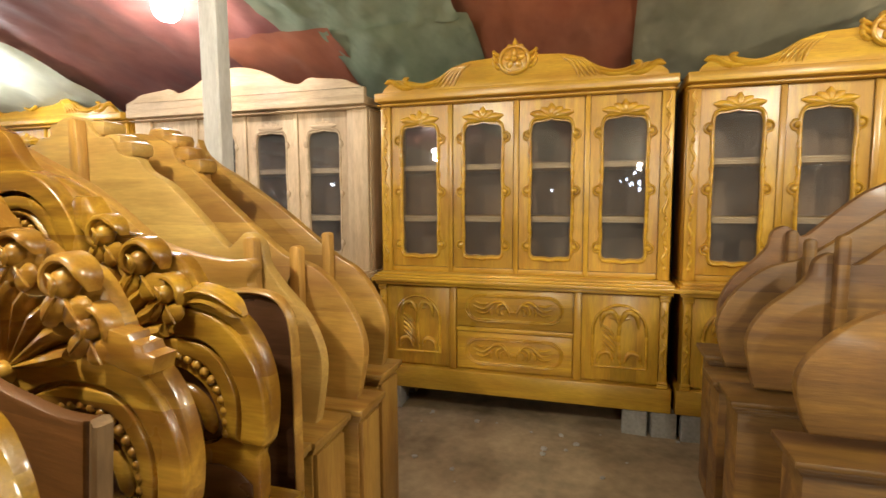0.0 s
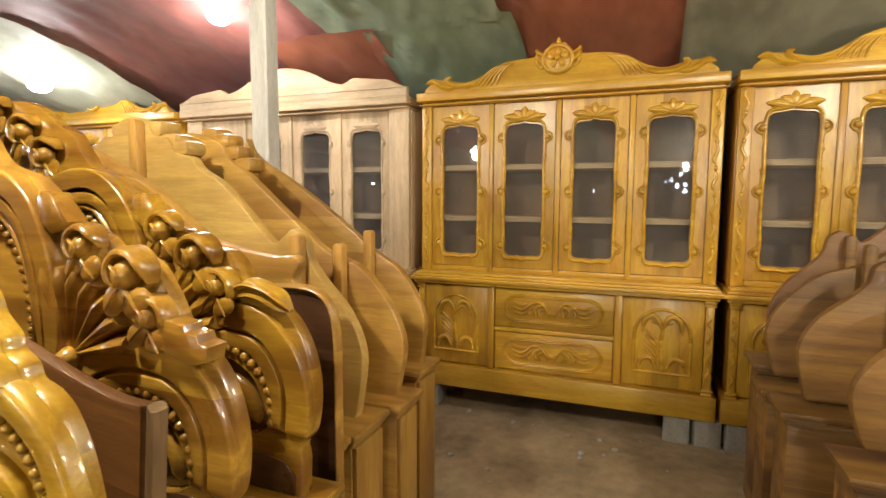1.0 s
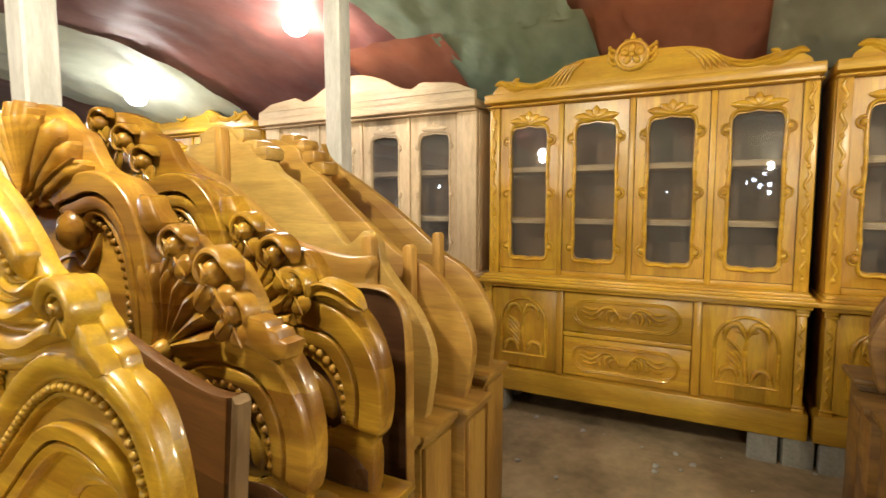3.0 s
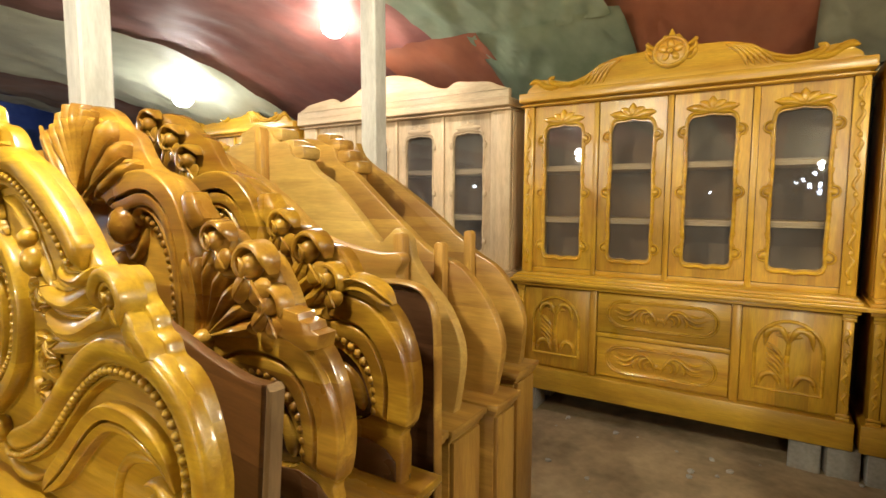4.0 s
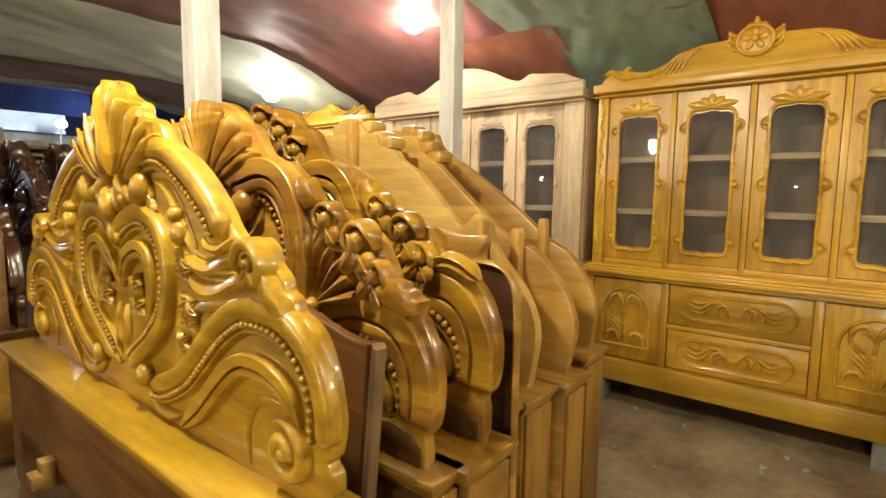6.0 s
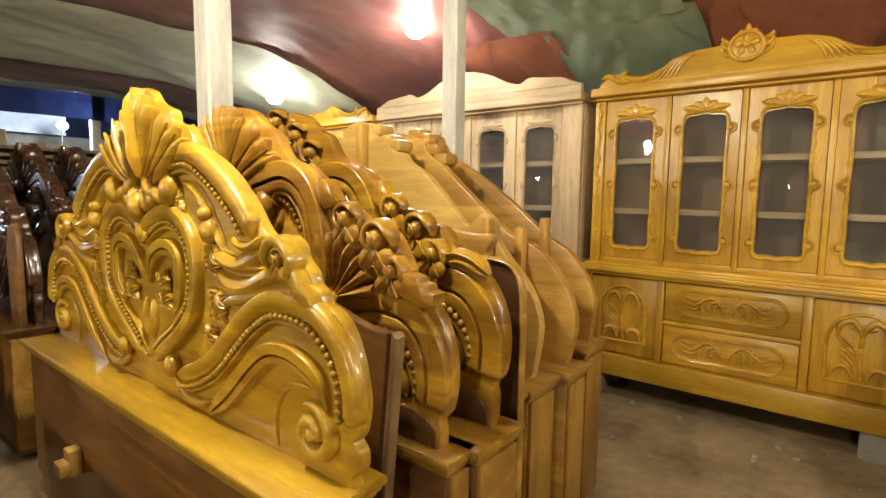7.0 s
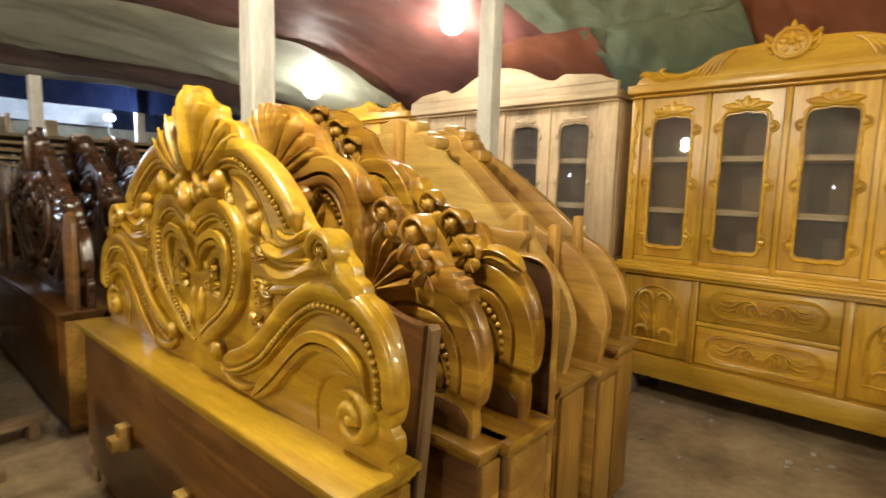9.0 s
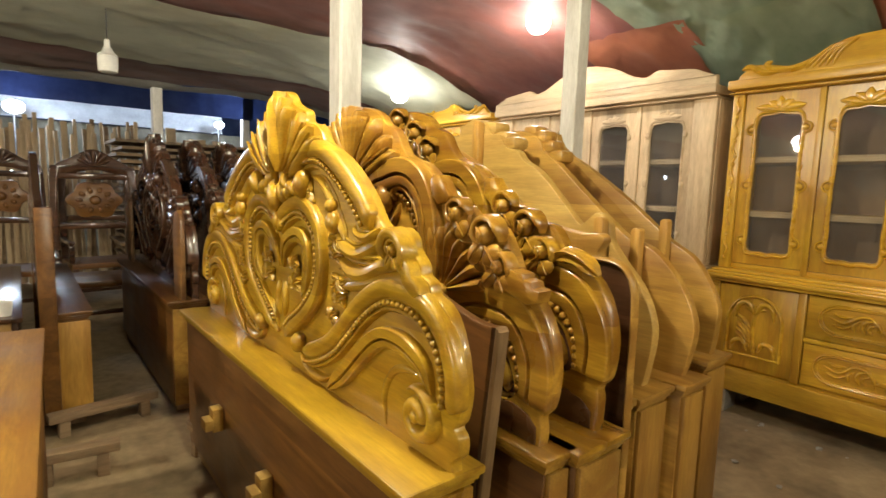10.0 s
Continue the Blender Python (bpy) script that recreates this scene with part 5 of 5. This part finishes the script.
# timber strips that the boxes stand on
for x, y, l, a, z in ((-2.80, -0.05, 0.54, 99.8, 0.085), (-2.245, -0.23, 0.36, 84, 0.10), (-2.10, 0.30, 0.25, 10, 0.12)):
    ob = thing("timber_support", pose(x, y, 0, 0, 0, a), "rough sawn timber strip raised on short offcuts", "timber", "timber strips on the floor")
    part("strip", box(-l / 2, l / 2, -0.04, 0.04, z, z + 0.045, 0.005), TIMBER, ob)
    for s in (-1, 1):
        part("offcut", box(s * (l / 2 - 0.07) - 0.025, s * (l / 2 - 0.07) + 0.025, -0.035, 0.035, -0.015, z - 0.0005, 0.004), TIMBER, ob)

# a few stones and chips near the cabinet feet
random.seed(11)
for k in range(26):
    x, y = random.uniform(-0.6, 1.25), random.uniform(2.2, 3.1)
    r = random.uniform(0.006, 0.02)
    bm = bmesh.new()
    bmesh.ops.create_icosphere(bm, subdivisions=1, radius=r)
    for v in bm.verts:
        v.co *= random.uniform(0.7, 1.25)
        v.co.z *= 0.6
    ob = part("pebble", bm, CONC)
    ob.location = (x, y, ground_z(x, y) + r * 0.3)
    tagged(ob, "small grey stone chip lying on the earth", "stone", "stone chips")


def carved_chair(x, y, turn, label):
    """A tall show chair: arched carved back with a medallion, arms, seat and legs."""
    ob = thing("carved_chair", pose(x, y, 0, 0, 0, turn), label, "chair", "dark carved chairs")
    part("back_frame", slab([p for p in spline([(-0.36, 0.42), (-0.36, 1.38), (-0.3, 1.5), (-0.2, 1.56), (0, 1.66), (0.2, 1.56), (0.3, 1.5), (0.36, 1.38), (0.36, 0.42), (0.29, 0.42), (0.29, 1.32), (0.2, 1.43), (0, 1.47), (-0.2, 1.43), (-0.29, 1.32), (-0.29, 0.42)], 5)], 0.22, 0.27, 0.008), DARK, ob)
    part("medallion", slab([Vector((0.22 * math.cos(a) * (1 + 0.1 * math.cos(6 * a)), 1.17 + 0.17 * math.sin(a) * (1 + 0.1 * math.cos(6 * a)))) for a in np.linspace(0, math.tau, 40)[:-1]], 0.225, 0.26, 0.01), SHADE, ob)
    bm = bmesh.new()
    for k in range(10):
        a = k * math.tau / 10
        blob(bm, (0.13 * math.cos(a), 0.222, 1.17 + 0.10 * math.sin(a)), (0.03, 0.02, 0.022), -math.degrees(a))
    blob(bm, (0, 0.215, 1.17), (0.05, 0.03, 0.045))
    pieces("medallion_leaf", bm, SHADE, ob)
    pieces("crest_rib", fan(bmesh.new(), 0, 1.49, 0.02, 0.15, 150, 30, 7, 0.222, 0.03), DARK, ob)
    for z in (0.92, 1.40):
        part("back_rail", box(-0.29, 0.29, 0.225, 0.262, z - 0.03, z + 0.03, 0.01), DARK, ob)
    part("seat", box(-0.36, 0.36, -0.32, 0.30, 0.40, 0.46, 0.015), SHADE, ob)
    for s in (-1, 1):
        part("arm", box(s * 0.345 - 0.03, s * 0.345 + 0.03, -0.3, 0.24, 0.66, 0.70, 0.012), DARK, ob)
        part("arm_post", box(s * 0.345 - 0.024, s * 0.345 + 0.024, -0.28, -0.23, 0.46, 0.66, 0.01), DARK, ob)
        for yy in (-0.27, 0.24):
            part("leg", box(s * 0.32 - 0.028, s * 0.32 + 0.028, yy - 0.028, yy + 0.028, -0.01, 0.40, 0.008), DARK, ob)
    part("stretcher", box(-0.30, 0.30, -0.285, -0.255, 0.14, 0.18, 0.006), DARK, ob)
    return ob


carved_chair(-5.3, 0.20, 90, "dark glossy carved chair with a pierced medallion back")
carved_chair(-6.2, -0.55, 84, "dark carved chair standing behind another")
carved_chair(-6.5, 0.35, 96, "dark carved chair at the edge of the stall")

# ---- far yard ----
random.seed(5)
def leaning_boards(x, y0, y1, count, h0, h1, label):
    ob = thing("leaning_boards", pose(x, (y0 + y1) / 2, 0), label, "boards", "boards leaning in the yard")
    for k in range(count):
        y = (k + 0.5) / count * (y1 - y0) - (y1 - y0) / 2 + random.uniform(-0.02, 0.02)
        h, w = random.uniform(h0, h1), (y1 - y0) / count * random.uniform(0.42, 0.75)
        p = part("plank", box(-0.015, 0.015, -w, w, 0, h, 0.003), random.choice((PALEV, PALEV, TIMBER)), ob)
        p.matrix_basis = pose(random.uniform(-0.05, 0.1), y, 0, random.uniform(-2, 2), random.uniform(-9, -4), random.uniform(-10, 10))


leaning_boards(-8.0, -2.6, 1.0, 84, 1.95, 2.22, "pale sawn boards leaning upright in a row")
leaning_boards(-8.1, 1.45, 2.15, 7, 1.8, 2.2, "brown boards standing on end")
ob = thing("timber_stack", pose(-7.4, 1.9, 0), "stack of thin sawn timber laid flat with gaps", "timber stack")
for k in range(22):
    part("lath", box(-0.5, 0.5, -1.3 + random.uniform(-0.05, 0.05), 1.3 + random.uniform(-0.08, 0.08), 0.05 + k * 0.085, 0.05 + k * 0.085 + 0.035, 0), TIMBER, ob)
    if k < 21:
        for yy in (-0.9, 0.0, 0.9):
            part("spacer", box(-0.5, 0.5, yy - 0.02, yy + 0.02, 0.0852 + k * 0.085, 0.1345 + k * 0.085, 0), TIMBER, ob)


def yard_lamp(x, y, z, w, watts=100):
    ob = thing("yard_lamp", pose(x, y, z), "bright bluish-white lamp in the yard, or added for pane reflections", "lamp", "yard lamps")
    part("globe", blob(bmesh.new(), (0, 0, 0), (w * 0.6, w, w * 0.75), 0, 3), TUBE, ob)
    part("pole", box(-w * 0.6 - 0.02, -w * 0.6 + 0.004, -0.009, 0.009, -z - 0.02, 0.05, 0.004), CABLE, ob, "slim dark pole")
    if not watts:
        return
    lamp = bpy.data.lights.new("yard_light", "POINT")
    lamp.energy, lamp.shadow_soft_size, lamp.color = watts, 0.1, (0.72, 0.84, 1.0)
    lo = new("yard_light", lamp)
    lo.location = (x + 0.55, y, z + 0.05)


yard_lamp(-9.3, -0.38, 2.36, 0.13)
yard_lamp(-9.3, 2.45, 2.38, 0.08)
hanging("wall_west_low", pose(-10.2, 0, -0.02, 0, 0, 90), 13.0, 2.3, WALLC, "dull fence at the far side of the yard", 6)
hanging("wall_west_sheet", pose(-10.0, -0.3, 2.285, 0, 0, 90), 6.0, 0.32, WHITEW, "strip of pale roofing sheet lit by the yard lamps", 9)
hanging("wall_far_blue", pose(-11.5, 0, 2.0, 0, 0, 90), 15.0, 3.0, BLUE, "blue sheet closing the view above the yard", 8)
# Out-of-view globes added for bright spots and patches reflected in the panes.
for x, y, z, w in ((1.52, -12.0, 2.28, 0.085), (1.26, -12.0, 2.10, 0.08), (1.08, -12.0, 2.02, 0.05), (1.42, -12.0, 1.92, 0.11), (1.68, -12.1, 1.96, 0.10), (1.68, -12.1, 1.74, 0.10), (-0.80, -8.0, 1.68, 0.05), (-7.45, -8.0, 1.92, 0.08), (4.45, -9.0, 2.25, 0.10), (4.85, -9.0, 2.25, 0.10), (4.75, -9.0, 1.45, 0.10)):
    yard_lamp(x, y, z, w, 0)
